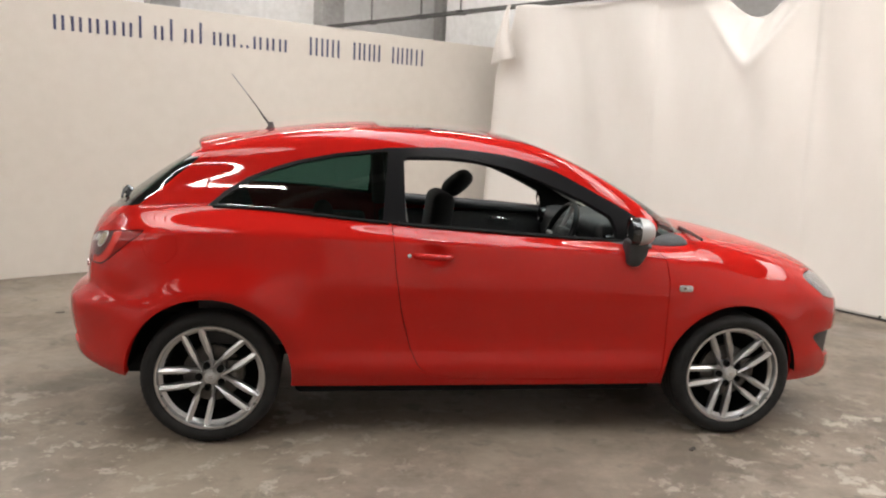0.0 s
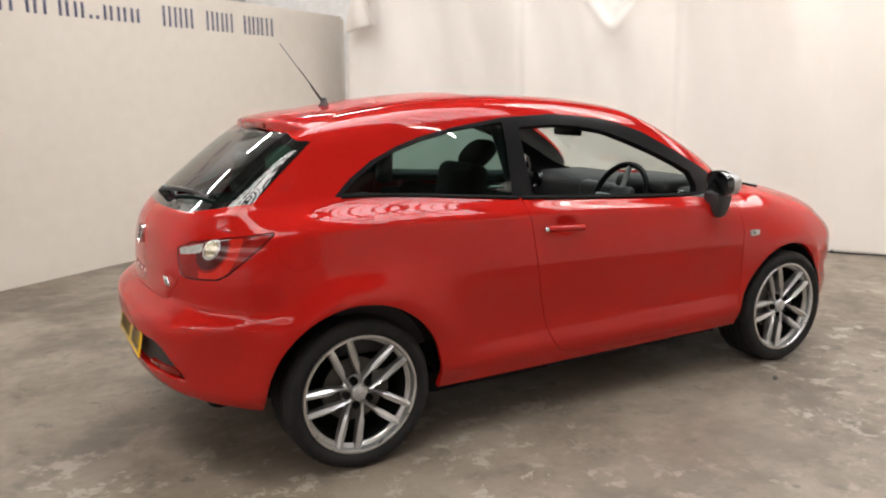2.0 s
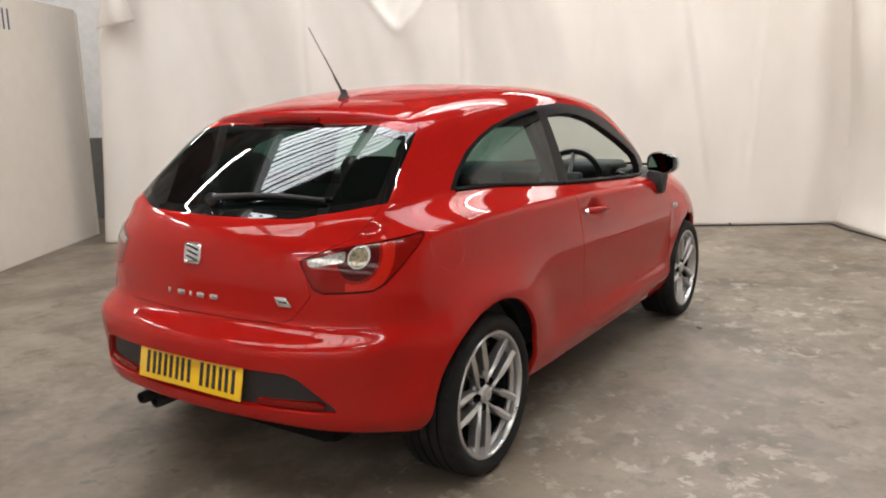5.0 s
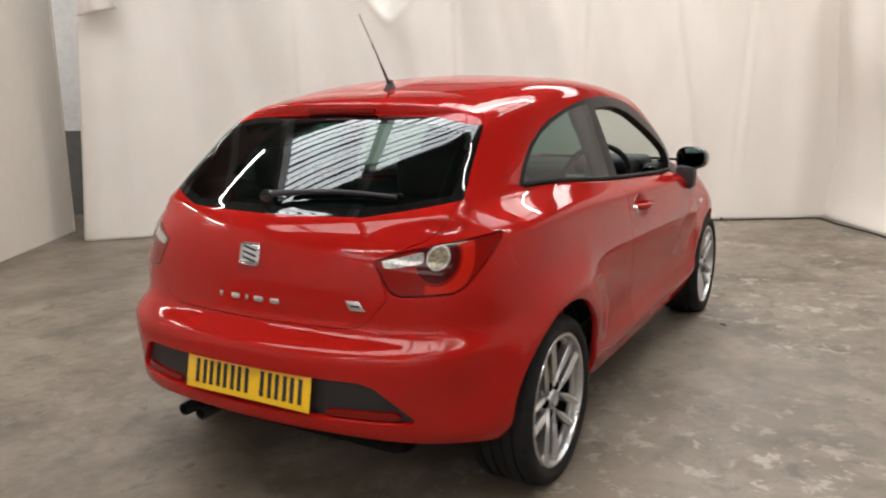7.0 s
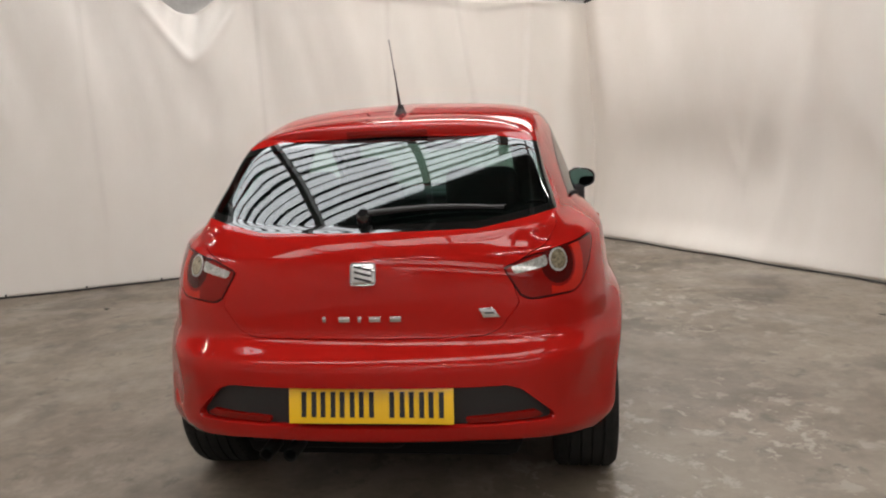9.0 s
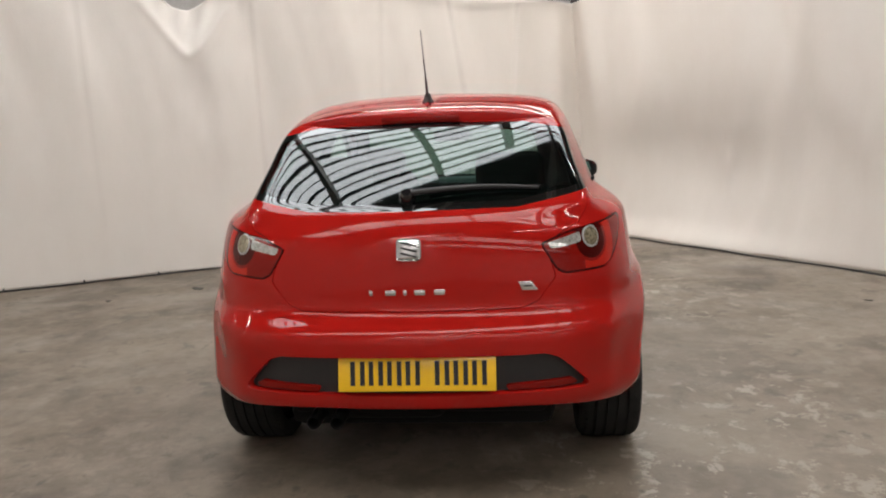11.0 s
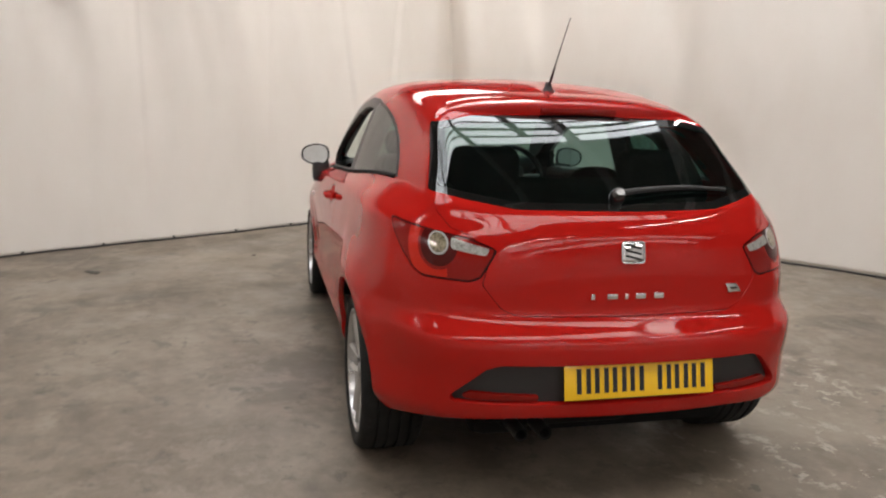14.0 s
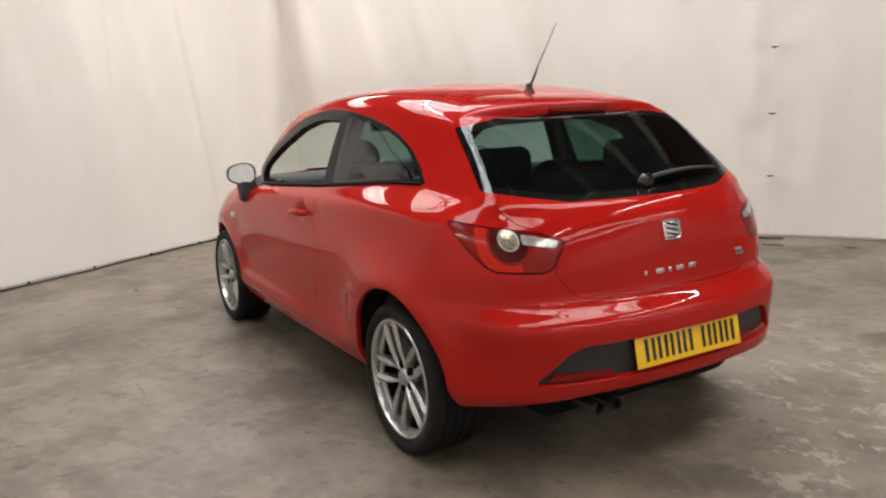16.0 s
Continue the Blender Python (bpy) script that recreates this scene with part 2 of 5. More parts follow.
def glow(name, colour, strength):
    m = bpy.data.materials.new(name)
    m.use_nodes = True
    b = m.node_tree.nodes["Principled BSDF"]
    b.inputs["Base Color"].default_value = (0.9, 0.9, 0.9, 1)
    b.inputs["Emission Color"].default_value = (*colour, 1)
    b.inputs["Emission Strength"].default_value = strength
    return m


M["tube"] = glow("lit_fluorescent_tube", (1.0, 0.955, 0.89), 130.0)


# ---------------------------------------------------------------- mesh helpers
def part(name, bm, mat, parent=None, label="", smooth=True):
    """Links a bmesh, or a ready mesh, as one object under a thing or a part."""
    if isinstance(bm, bmesh.types.BMesh):
        me = bpy.data.meshes.new(name)
        bm.to_mesh(me)
        bm.free()
        me.polygons.foreach_set("use_smooth", [smooth] * len(me.polygons))
    else:
        me = bm
    if mat is not None and not me.materials:
        me.materials.append(mat)
    ob = new(name, me)
    ob.parent = parent
    if label:
        ob["label"] = label
    return ob


def sharp(bm, degrees=35):
    for e in bm.edges:
        if len(e.link_faces) == 2 and e.calc_face_angle(0) > radians(degrees):
            e.smooth = False
    return bm


def box(size, at=(0, 0, 0), bevel=0.0, seg=2, turn=None):
    bm = bmesh.new()
    bmesh.ops.create_cube(bm, size=1)
    bmesh.ops.scale(bm, vec=size, verts=bm.verts)
    if bevel:
        bmesh.ops.bevel(bm, geom=bm.edges[:], offset=bevel, segments=seg, profile=0.5, affect="EDGES")
    if turn is not None:
        bmesh.ops.transform(bm, matrix=turn, verts=bm.verts)
    bmesh.ops.translate(bm, vec=at, verts=bm.verts)
    return sharp(bm)


def merge(*bms):
    out = bmesh.new()
    for b in bms:
        me = bpy.data.meshes.new("tmp")
        b.to_mesh(me)
        b.free()
        out.from_mesh(me)
        bpy.data.meshes.remove(me)
    return out


def tube(path, r, sides=10, closed=False, cap=True):
    """A round bar along a path of points; r is one radius or one for each point."""
    bm = bmesh.new()
    pts = [Vector(p) for p in path]
    n = len(pts)
    rs = r if isinstance(r, (list, tuple)) else [r] * n
    rings = []
    up = None
    for i, p in enumerate(pts):
        a = pts[(i - 1) % n] if closed or i else p
        b = pts[(i + 1) % n] if closed or i < n - 1 else p
        d = (b - a).normalized()
        if up is None:
            up = d.orthogonal().normalized()
        up = (up - d * up.dot(d)).normalized()
        side = d.cross(up)
        rings.append([bm.verts.new(p + rs[i] * (math.cos(k * math.tau / sides) * up + math.sin(k * math.tau / sides) * side)) for k in range(sides)])
    for i in range(n if closed else n - 1):
        for k in range(sides):
            a, b = rings[i], rings[(i + 1) % n]
            bm.faces.new((a[k], a[(k + 1) % sides], b[(k + 1) % sides], b[k]))
    if cap and not closed:
        bm.faces.new(rings[0][::-1]), bm.faces.new(rings[-1])
    bmesh.ops.recalc_face_normals(bm, faces=bm.faces[:])
    return sharp(bm, 50)


def lathe(profile, sides=48, axis="Y", closed=False):
    """Turns a profile of (radius, height along the axis) about the axis."""
    bm = bmesh.new()
    rings = []
    for r, h in profile:
        ring = []
        for k in range(sides):
            c, s = r * math.cos(k * math.tau / sides), r * math.sin(k * math.tau / sides)
            ring.append(bm.verts.new((c, h, s) if axis == "Y" else (c, s, h)))
        rings.append(ring)
    count = len(rings)
    for i in range(count if closed else count - 1):
        a, b = rings[i], rings[(i + 1) % count]
        for k in range(sides):
            bm.faces.new((a[k], a[(k + 1) % sides], b[(k + 1) % sides], b[k]))
    bmesh.ops.remove_doubles(bm, verts=bm.verts, dist=1e-5)
    bmesh.ops.recalc_face_normals(bm, faces=bm.faces[:])
    return sharp(bm, 40)


def prism(outline, depth, plane="XZ", at=(0, 0, 0), bevel=0.0):
    """A flat outline given thickness; the plane names the outline's two axes."""
    bm = bmesh.new()
    place = {"XZ": lambda a, b, d: (a, d, b), "YZ": lambda a, b, d: (d, a, b), "XY": lambda a, b, d: (a, b, d)}[plane]
    lo = [bm.verts.new(place(a, b, -depth / 2)) for a, b in outline]
    hi = [bm.verts.new(place(a, b, depth / 2)) for a, b in outline]
    n = len(lo)
    bm.faces.new(lo), bm.faces.new(hi[::-1])
    for i in range(n):
        bm.faces.new((lo[i], hi[i], hi[(i + 1) % n], lo[(i + 1) % n]))
    bmesh.ops.recalc_face_normals(bm, faces=bm.faces[:])
    if bevel:
        bmesh.ops.bevel(bm, geom=bm.edges[:], offset=bevel, segments=2, profile=0.5, affect="EDGES")
    bmesh.ops.translate(bm, vec=at, verts=bm.verts)
    return sharp(bm)


def smooth01(v):
    v = np.clip(v, 0, 1)
    return v * v * (3 - 2 * v)


def spline(knots, soft=0.0):
    """A smooth curve without overshoot through (place, value) knots."""
    x, y = np.array([k[0] for k in knots], float), np.array([k[1] for k in knots], float)
    h, d = np.diff(x), np.diff(y) / np.diff(x)
    m = np.empty(len(x))
    m[0], m[-1] = d[0], d[-1]
    for i in range(1, len(x) - 1):
        m[i] = 0 if d[i - 1] * d[i] <= 0 else 3 * (h[i - 1] + h[i]) / ((2 * h[i] + h[i - 1]) / d[i - 1] + (h[i] + 2 * h[i - 1]) / d[i])

    def curve(p):
        p = np.asarray(p, float)
        q = np.clip(p, x[0], x[-1])
        i = np.clip(np.searchsorted(x, q) - 1, 0, len(x) - 2)
        s = (q - x[i]) / h[i]
        return ((1 + 2 * s) * (1 - s) ** 2 * y[i] + s * (1 - s) ** 2 * h[i] * m[i] + s * s * (3 - 2 * s) * y[i + 1] + s * s * (s - 1) * h[i] * m[i + 1])

    if not soft:
        return curve
    # rounded further, so that gloss runs over the knots without kinks
    n = 1200
    at = np.linspace(x[0], x[-1], n + 1)
    v = curve(at)
    w = int(3 * soft / (x[-1] - x[0]) * n) + 1
    padded = np.concatenate([2 * v[0] - v[w:0:-1], v, 2 * v[-1] - v[-2:-w - 2:-1]])
    k = np.exp(-0.5 * (np.arange(-w, w + 1) / (w / 3)) ** 2)
    v = np.convolve(padded, k / k.sum(), "valid")
    return lambda p: np.interp(p, at, v)
# ---------------------------------------------------------------- the bay: floor, walls, curtains
def slab(name, u0, u1, v0, v1, z0, z1, mat, label="", category="", parent=None, bevel=0.0):
    bm = box((u1 - u0, v1 - v0, z1 - z0), ((u0 + u1) / 2, (v0 + v1) / 2, (z0 + z1) / 2), bevel)
    bmesh.ops.transform(bm, matrix=ROOM, verts=bm.verts)
    ob = part(name, bm, mat, parent, "", False)
    if category:
        tagged(ob, label, category)
    return ob


def structure(ob, label):
    return tagged(ob, label, kind="structure")


structure(slab("floor", -16, 10, -10, 12, -0.2, 0, M["concrete"]), "worn grey concrete floor with pale patches and stains")
# east, south and west walls are out of view: added white to bounce light
structure(slab("wall_east", 9.8, 10, -10, 12, 0, 5.6, M["whitewall"]), "unseen white blockwork wall, added to bounce light")
structure(slab("wall_south", -16, 9.8, -10, -9.8, 0, 5.6, M["whitewall"]), "unseen white blockwork wall, added to bounce light")
structure(slab("wall_west", -16, -15.8, -9.8, 11.8, 0, 5.6, M["whitewall"]), "unseen white blockwork wall, added to bounce light")
back = structure(slab("wall_north", -16, 9.8, 8.0, 8.2, 0, 5.6, M["whitewall"]), "unseen white blockwork wall, added to bounce light with grey columns")

# board wall with its lettering
BOARD_V, BOARD_TOP = 4.0, 2.37
board = structure(slab("wall_board", -1.75, 4.20, BOARD_V, BOARD_V + 0.06, 0.0, BOARD_TOP, M["board"], bevel=0.003), "smooth cream painted board partition wall with a lettered strip")
structure(slab("trim", 4.20, 4.23, BOARD_V - 0.012, BOARD_V + 0.075, 0.0, BOARD_TOP - 0.03, M["board"], bevel=0.004), "narrow cream edge batten on the board wall")


# ---------------------------------------------------------------- curtains
def curtain(name, along, label, bottom_curl=0.10, seed=0, hem=True):
    """along(s, h): place of the sheet at s metres along it and h from 0 (floor) to 1 (rail)."""
    ns, nh = along.steps
    bm = bmesh.new()
    grid = [[bm.verts.new(along(i / ns, j / nh)) for i in range(ns + 1)] for j in range(nh + 1)]
    for j in range(nh):
        for i in range(ns):
            bm.faces.new((grid[j][i], grid[j][i + 1], grid[j + 1][i + 1], grid[j + 1][i]))
    ob = part(name, bm, M["sheet"])
    sol = ob.modifiers.new("thickness", "SOLIDIFY")
    sol.thickness, sol.offset = 0.003, 0
    return tagged(ob, label, "curtain")


def wave(p, *terms):
    return sum(a * math.sin(k * p + c) for a, k, c in terms)


RAIL_Z = 2.80


def back_sheet(s, h):
    v = 3.52 - s * 7.60
    z = 0.004 + h * (RAIL_Z - 0.035)
    # long, shallow folds that gather towards the rail and at the corner
    fold = 0.034 * wave(v + 0.25 * math.sin(1.3 * z), (1, 2.1, 0.3), (0.75, 4.7, 1.9), (0.42, 9.3, 0.4), (0.10, 17.0, 1.2), (0.03, 29.0, 0.2)) * (0.40 + 0.60 * h)
    corner = smooth01((-2.9 - v) / 0.8)
    fold += corner * 0.030 * math.sin(11 * v + 0.8) * (0.3 + 0.7 * h)
    edge = smooth01((v - 2.49) / 0.9)
    u = 4.02 + fold - 0.36 * edge + 0.02 * edge * math.sin(16 * v) * (1 - 0.4 * h)
    # the sheet has come off its hooks for a metre: its edge drops and a pocket gapes below
    away = abs(v - 0.62)
    drop = 0.245 * smooth01(1 - away / 0.47) * 1.0
    z -= drop * smooth01((h - 0.62) / 0.38) ** 1.3
    # above a drawn-in V the slack sheet lies back, its crumpled inside turned up to the light
    back = z - 1.97 - 1.45 * math.hypot(away, 0.085)
    lean = 0.5 * (back + math.hypot(back, 0.07))
    u += 0.34 * lean * (1 + 0.12 * math.sin(31 * v + 9 * z)) - 0.022 * math.exp(-(back / 0.07) ** 2) * smooth01((2.75 - z) / 0.3)
    for v0, z0, amp, wide in ((0.62, 1.1, 0.012, 0.30), (2.0, 1.0, 0.015, 0.3), (-0.9, 1.2, 0.016, 0.3), (-2.2, 0.9, 0.02, 0.3)):
        if z < 2.1 or abs(v0 - 0.62) > 0.1:
            u += amp * math.exp(-((v - v0) / (wide * (0.5 + 0.3 * z))) ** 2) * smooth01((z - z0) / 0.6) * (1 - smooth01((z - 1.75) / 0.3) if abs(v0 - 0.62) < 0.1 else 1)
    # pressed-in vertical creases
    for v0, lean, amp, wide in ((-0.03, 0.02, 0.020, 0.035), (-2.45, 0.16, 0.030, 0.05), (-3.05, -0.06, 0.026, 0.04), (1.55, 0.03, 0.012, 0.04), (-1.35, -0.04, 0.012, 0.04)):
        c = (v - v0 - lean * (z - 1.4)) / wide
        u += amp * c * math.exp(-c * c) * smooth01((z - 0.25) / 0.5)
    # swags hang below the pocket
    for v0, z0, amp, wide in ((0.52, 1.22, 0.010, 0.34), (0.50, 0.30, 0.010, 0.40), (-1.9, 1.35, 0.014, 0.35), (2.2, 1.5, 0.010, 0.3)):
        a = abs(v - v0)
        u -= amp * math.exp(-((z - z0 - 1.5 * a) / (0.20 + 0.3 * a)) ** 2) * math.exp(-(a / wide) ** 2)
    # the free edge leans outward at the foot
    free = smooth01((v - 2.84) / 0.6)
    v += 0.14 * free * (1 - h) - 0.24 * free * smooth01((h - 0.70) / 0.30)
    u -= 0.05 * (1 - h) ** 4
    return room(u, v, z)


back_sheet.steps = (300, 90)


def side_sheet(s, h):
    u = 4.10 - s * 7.6
    z = 0.004 + h * (RAIL_Z - 0.03)
    fold = 0.040 * wave(u + 0.3 * math.sin(1.1 * z + 0.5), (1, 1.7, 1.1), (0.7, 3.9, 0.2), (0.38, 8.1, 2.0), (0.10, 15.3, 0.5), (0.03, 26.0, 1.0)) * (0.3 + 0.7 * h)
    corner = smooth01((u - 2.9) / 0.9)
    fold += corner * 0.03 * math.sin(9 * u) * h
    v = -3.98 + fold
    # a slack belly above the floor, where the sheet is drawn in
    belly = math.exp(-((u - 2.2) / 1.6) ** 2)
    v -= 0.16 * belly * math.exp(-((h - 0.30) / 0.22) ** 2)
    v += 0.10 * belly * math.exp(-(h / 0.06) ** 2)
    for u0, z0, amp, wide in ((1.75, 0.80, 0.026, 0.30), (0.2, 1.0, 0.016, 0.35), (3.1, 1.2, 0.020, 0.3)):
        a = abs(u - u0)
        v += amp * math.exp(-((z - z0 - 1.8 * a) / (0.22 + 0.3 * a)) ** 2) * math.exp(-(a / wide) ** 2)
    # slack troughs that end in rounded swags
    for u0, z0, amp, wide in ((2.6, 0.9, 0.03, 0.24), (1.55, 0.7, 0.028, 0.26), (0.45, 0.8, 0.03, 0.26), (-0.55, 1.0, 0.022, 0.24), (-1.9, 0.8, 0.022, 0.24)):
        v += amp * math.exp(-((u - u0 - 0.10 * (z - 1.5)) / (wide * (0.5 + 0.35 * z))) ** 2) * smooth01((z - z0) / 0.7)
    # drawn tight in slanting creases
    crease = 0.035 * math.exp(-((u + 0.95 - 0.55 * (h - 0.5)) / 0.10) ** 2) + 0.025 * math.exp(-((u - 1.0 + 0.7 * (h - 0.5)) / 0.14) ** 2)
    # a stitched seam where the ties pull, with short puckers round each
    seam = u + 1.50
    v += 0.006 * math.exp(-(seam / 0.03) ** 2) + 0.030 * math.exp(-((seam - 0.16) / 0.10) ** 2) * smooth01((z - 0.9) / 0.5) - 0.022 * math.exp(-((seam + 0.22) / 0.13) ** 2)
    for z0 in (0.58, 1.15, 1.74):
        ray = math.hypot(seam, z - z0)
        v += 0.006 * math.sin(3 * math.atan2(z - z0, seam) + z0 * 7) * math.exp(-((ray - 0.20) / 0.16) ** 2)
    return room(u, v + crease, z)


side_sheet.steps = (300, 80)
curtain("curtain", back_sheet, "tall off-white plastic sheet curtain, sagging where hooks have come off")
curtain("curtain", side_sheet, "tall off-white plastic sheet curtain hanging in slack folds")


def flap_sheet(s, h):
    # the curtain's top corner, folded over towards the room
    v = 3.28 + 0.22 * (1 - h) - s * (0.02 + 0.36 * (1 - h))
    z = RAIL_Z - 0.03 - (1 - h) * (0.66 - 0.07 * s)
    u = 3.60 - 0.035 - 0.07 * math.sin(math.pi * (1 - h) * 0.9) * (1 - 0.5 * s) + 0.02 * math.sin(9 * s + 3 * h)
    return room(u, v, z)


flap_sheet.steps = (14, 24)
curtain("curtain_flap", flap_sheet, "folded-over corner of the off-white curtain sheet")

# rails that carry the curtains, on drop rods
rail = tagged(new("curtain_rail"), "pair of dark steel rails hung on rods over the back curtain", "curtain rail")
for du, dz in ((0.0, 0.0), (0.10, 0.045)):
    part("rail", tube([room(3.92 + du, 7.9, RAIL_Z + dz), room(3.92 + du, -4.2, RAIL_Z + dz)], 0.017, 8), M["steel"], rail)
for v in (6.5, 5.35, 4.55, 2.0, -1.0, -3.6):
    part("rod", tube([room(3.97, v, RAIL_Z - 0.02), room(3.97, v, 5.5)], 0.011, 8), M["steel"], rail)
    part("bracket", box((0.16, 0.05, 0.05), room(3.97, v, RAIL_Z + 0.02), 0.006, 1, Matrix.Rotation(TURN, 4, "Z")), M["steel"], rail)
rail = tagged(new("curtain_rail"), "dark steel rail over the side curtain", "curtain rail")
part("rail", tube([room(4.1, -3.98, RAIL_Z), room(-3.8, -3.98, RAIL_Z)], 0.017, 8), M["steel"], rail)
for u in (3.0, 0.5, -2.0):
    part("rod", tube([room(u, -3.98, RAIL_Z), room(u, -3.98, 5.5)], 0.011, 8), M["steel"], rail)

# columns and pipes on the wall behind
for u in (3.9, 6.4, 1.2):
    tagged(slab("column", u, u + 0.42, 7.75, 8.0, 0, 5.5, M["grey_paint"], bevel=0.01), "grey painted column against the white wall", "column", "columns")
structure(slab("wall_return", 5.6, 9.8, 6.6, 6.72, 1.0, 3.4, M["whitewall"]), "white painted return wall")
structure(slab("wall_dado", 5.6, 9.8, 6.59, 6.72, 0, 1.0, M["dado"]), "dark grey painted lower wall")
structure(slab("wall_link", 5.5, 5.62, 3.0, 6.6, 1.0, 3.4, M["whitewall"]), "white painted wall behind the curtain")
structure(slab("wall_link_dado", 5.5, 5.63, 3.0, 6.59, 0, 1.0, M["dado"]), "dark grey painted lower wall")

# dark studs along the hem, and ties up the side curtain
for k, v in enumerate((2.40, 1.75, 1.10, 0.45, -0.20, -0.85, -1.50, -2.15, -2.80)):
    st = part("hem_stud", lathe([(0.0, -0.006), (0.006, -0.005), (0.009, 0.0), (0.009, 0.02)], 12), M["cable"])
    st.matrix_basis = Matrix.Translation(room(3.925 - 0.05, v, 0.035)) @ Matrix.Rotation(TURN - math.pi / 2, 4, "Z")
    tagged(st, "small dark stud along the curtain hem", "stud", "hem studs")
for k, z in enumerate((0.58, 1.15, 1.74)):
    tie = part("curtain_tie", merge(box((0.065, 0.010, 0.009), (0, 0.0, 0), 0.003), box((0.022, 0.014, 0.018), (0.005, 0.0, -0.004), 0.004)), M["cable"])
    tie.matrix_basis = Matrix.Translation(room(-1.50, -3.955, z)) @ Matrix.Rotation(TURN, 4, "Z")
    tagged(tie, "short dark tie across the side curtain", "curtain tie", "curtain ties")

# flat dark scraps and oil spots on the concrete
def scrap(x, y, size, seed, label="flat dark scrap on the concrete floor"):
    rnd = random.Random(seed)
    pts = []
    for k in range(14):
        a = k * math.tau / 14
        r = size * (0.6 + 0.5 * rnd.random())
        pts.append((r * math.cos(a), 0.5 * r * math.sin(a)))
    ob = part("floor_scrap", prism(pts, 0.004, "XY", (0, 0, 0.0022)), M["scrap"], smooth=False)
    ob.matrix_basis = pose(x, y, 0, 0, 0, rnd.uniform(20, 60))
    return tagged(ob, label, "scrap", "floor scraps")


for k, (x, y, size) in enumerate(((2.03, 2.37, 0.085), (1.565, 2.93, 0.045), (1.13, -2.81, 0.03), (-0.68, 3.92, 0.085), (0.61, -3.85, 0.11), (0.08, -4.2, 0.05), (0.975, -0.977, 0.028), (2.6, 1.2, 0.03), (-2.6, 1.5, 0.03))):
    scrap(x, y, size, k)

# cable along the foot of the back curtain
def floor_cable():
    pts = []
    for k in range(90):
        v = 3.2 - k * 0.079
        pts.append(room(3.93 + 0.02 * math.sin(v * 2.3) + 0.008 * math.sin(v * 9) - (0.28 * smooth01((v - 2.5) / 0.9)), v, 0.012))
    for k in range(70):
        pts.append(room(3.88 - k * 0.08, -3.86 + 0.02 * math.sin(k * 0.4), 0.012))
    return tube(pts, 0.008, 6)


tagged(part("cable", floor_cable(), M["cable"]), "thin black cable along the foot of the curtains", "cable")

# roof: grey sheeting with rooflight strips between purlins
structure(slab("ceiling", -16, 10, -10, 12, 5.6, 5.7, M["roofsheet"]), "dark grey closed roof sheeting, with pale daylight strips set below it")
# ---------------------------------------------------------------- the car's skin
# Car: x forward, y to its left, z up; hubs at x = -1.2345 and 1.2345.
HUB = 1.2345
belt = spline([(-1.85, 0.985), (-1.55, 1.02), (-1.22, 1.045), (-0.44, 0.993), (0.65, 0.930), (0.92, 0.915), (1.12, 0.962), (2.1, 0.962)], 0.06)


def roof(x):
    d = np.asarray(x) + 0.40
    return 1.446 - np.where(d < 0, 0.145, 0.112) * d ** 2


low_rear = spline([(0.20, -1.80), (0.30, -1.88), (0.36, -1.940), (0.45, -1.952), (0.56, -1.962), (0.598, -1.959), (0.612, -1.951), (0.632, -1.924), (0.650, -1.900), (0.662, -1.887), (0.68, -1.880), (0.74, -1.876), (0.80, -1.872), (0.86, -1.864), (0.91, -1.849), (0.945, -1.828), (0.97, -1.800)], 0.005)
low_front = spline([(0.20, 1.99), (0.27, 2.03), (0.32, 2.005), (0.5, 2.025), (0.62, 2.008), (0.70, 1.955), (0.78, 1.86), (0.84, 1.745), (0.90, 1.56), (0.94, 1.38), (0.97, 1.11)], 0.02)
low_mid = spline([(0.20, -0.70), (0.93, -0.70), (0.97, -0.45)], 0.02)
low_half = spline([(0.20, 0.765), (0.27, 0.788), (0.31, 0.806), (0.345, 0.8135), (0.38, 0.809), (0.42, 0.8005), (0.47, 0.799), (0.55, 0.8065), (0.64, 0.8155), (0.705, 0.8205), (0.74, 0.8200), (0.80, 0.8140), (0.85, 0.8070), (0.89, 0.8005), (0.915, 0.795), (0.930, 0.788), (0.943, 0.773), (0.957, 0.753), (0.97, 0.735)], 0.007)
low_nr = spline([(0.20, 6.0), (0.60, 6.0), (0.93, 6.0), (0.97, 6.0)], 0.03)
low_nf = spline([(0.20, 4.0), (0.60, 4.2), (0.80, 3.6), (0.97, 2.8)])
top_half = spline([(0.0, 0.735), (0.25, 0.690), (0.5, 0.637), (0.66, 0.598), (0.74, 0.570), (0.80, 0.532), (0.85, 0.475), (0.90, 0.380), (0.95, 0.230), (1.0, 0.0)], 0.05)
top_h = spline([(0.0, 0.0), (0.25, 0.29), (0.5, 0.585), (0.66, 0.770), (0.74, 0.855), (0.80, 0.905), (0.85, 0.940), (0.90, 0.968), (0.95, 0.990), (1.0, 1.0)], 0.05)
def tail_line(x):
    """The middle of the rear window: its height over the length, slightly bulged."""
    t = x + 1.80
    return 0.985 + 0.82 * t - 0.267 * t * t


def top_rear(r):
    h, lo, hi = float(top_h(r)), -1.86, -1.31
    for _ in range(40):
        mid = (lo + hi) / 2
        if float(belt(mid)) * (1 - h) + float(roof(mid)) * h > float(tail_line(mid)):
            lo = mid
        else:
            hi = mid
    return (lo + hi) / 2


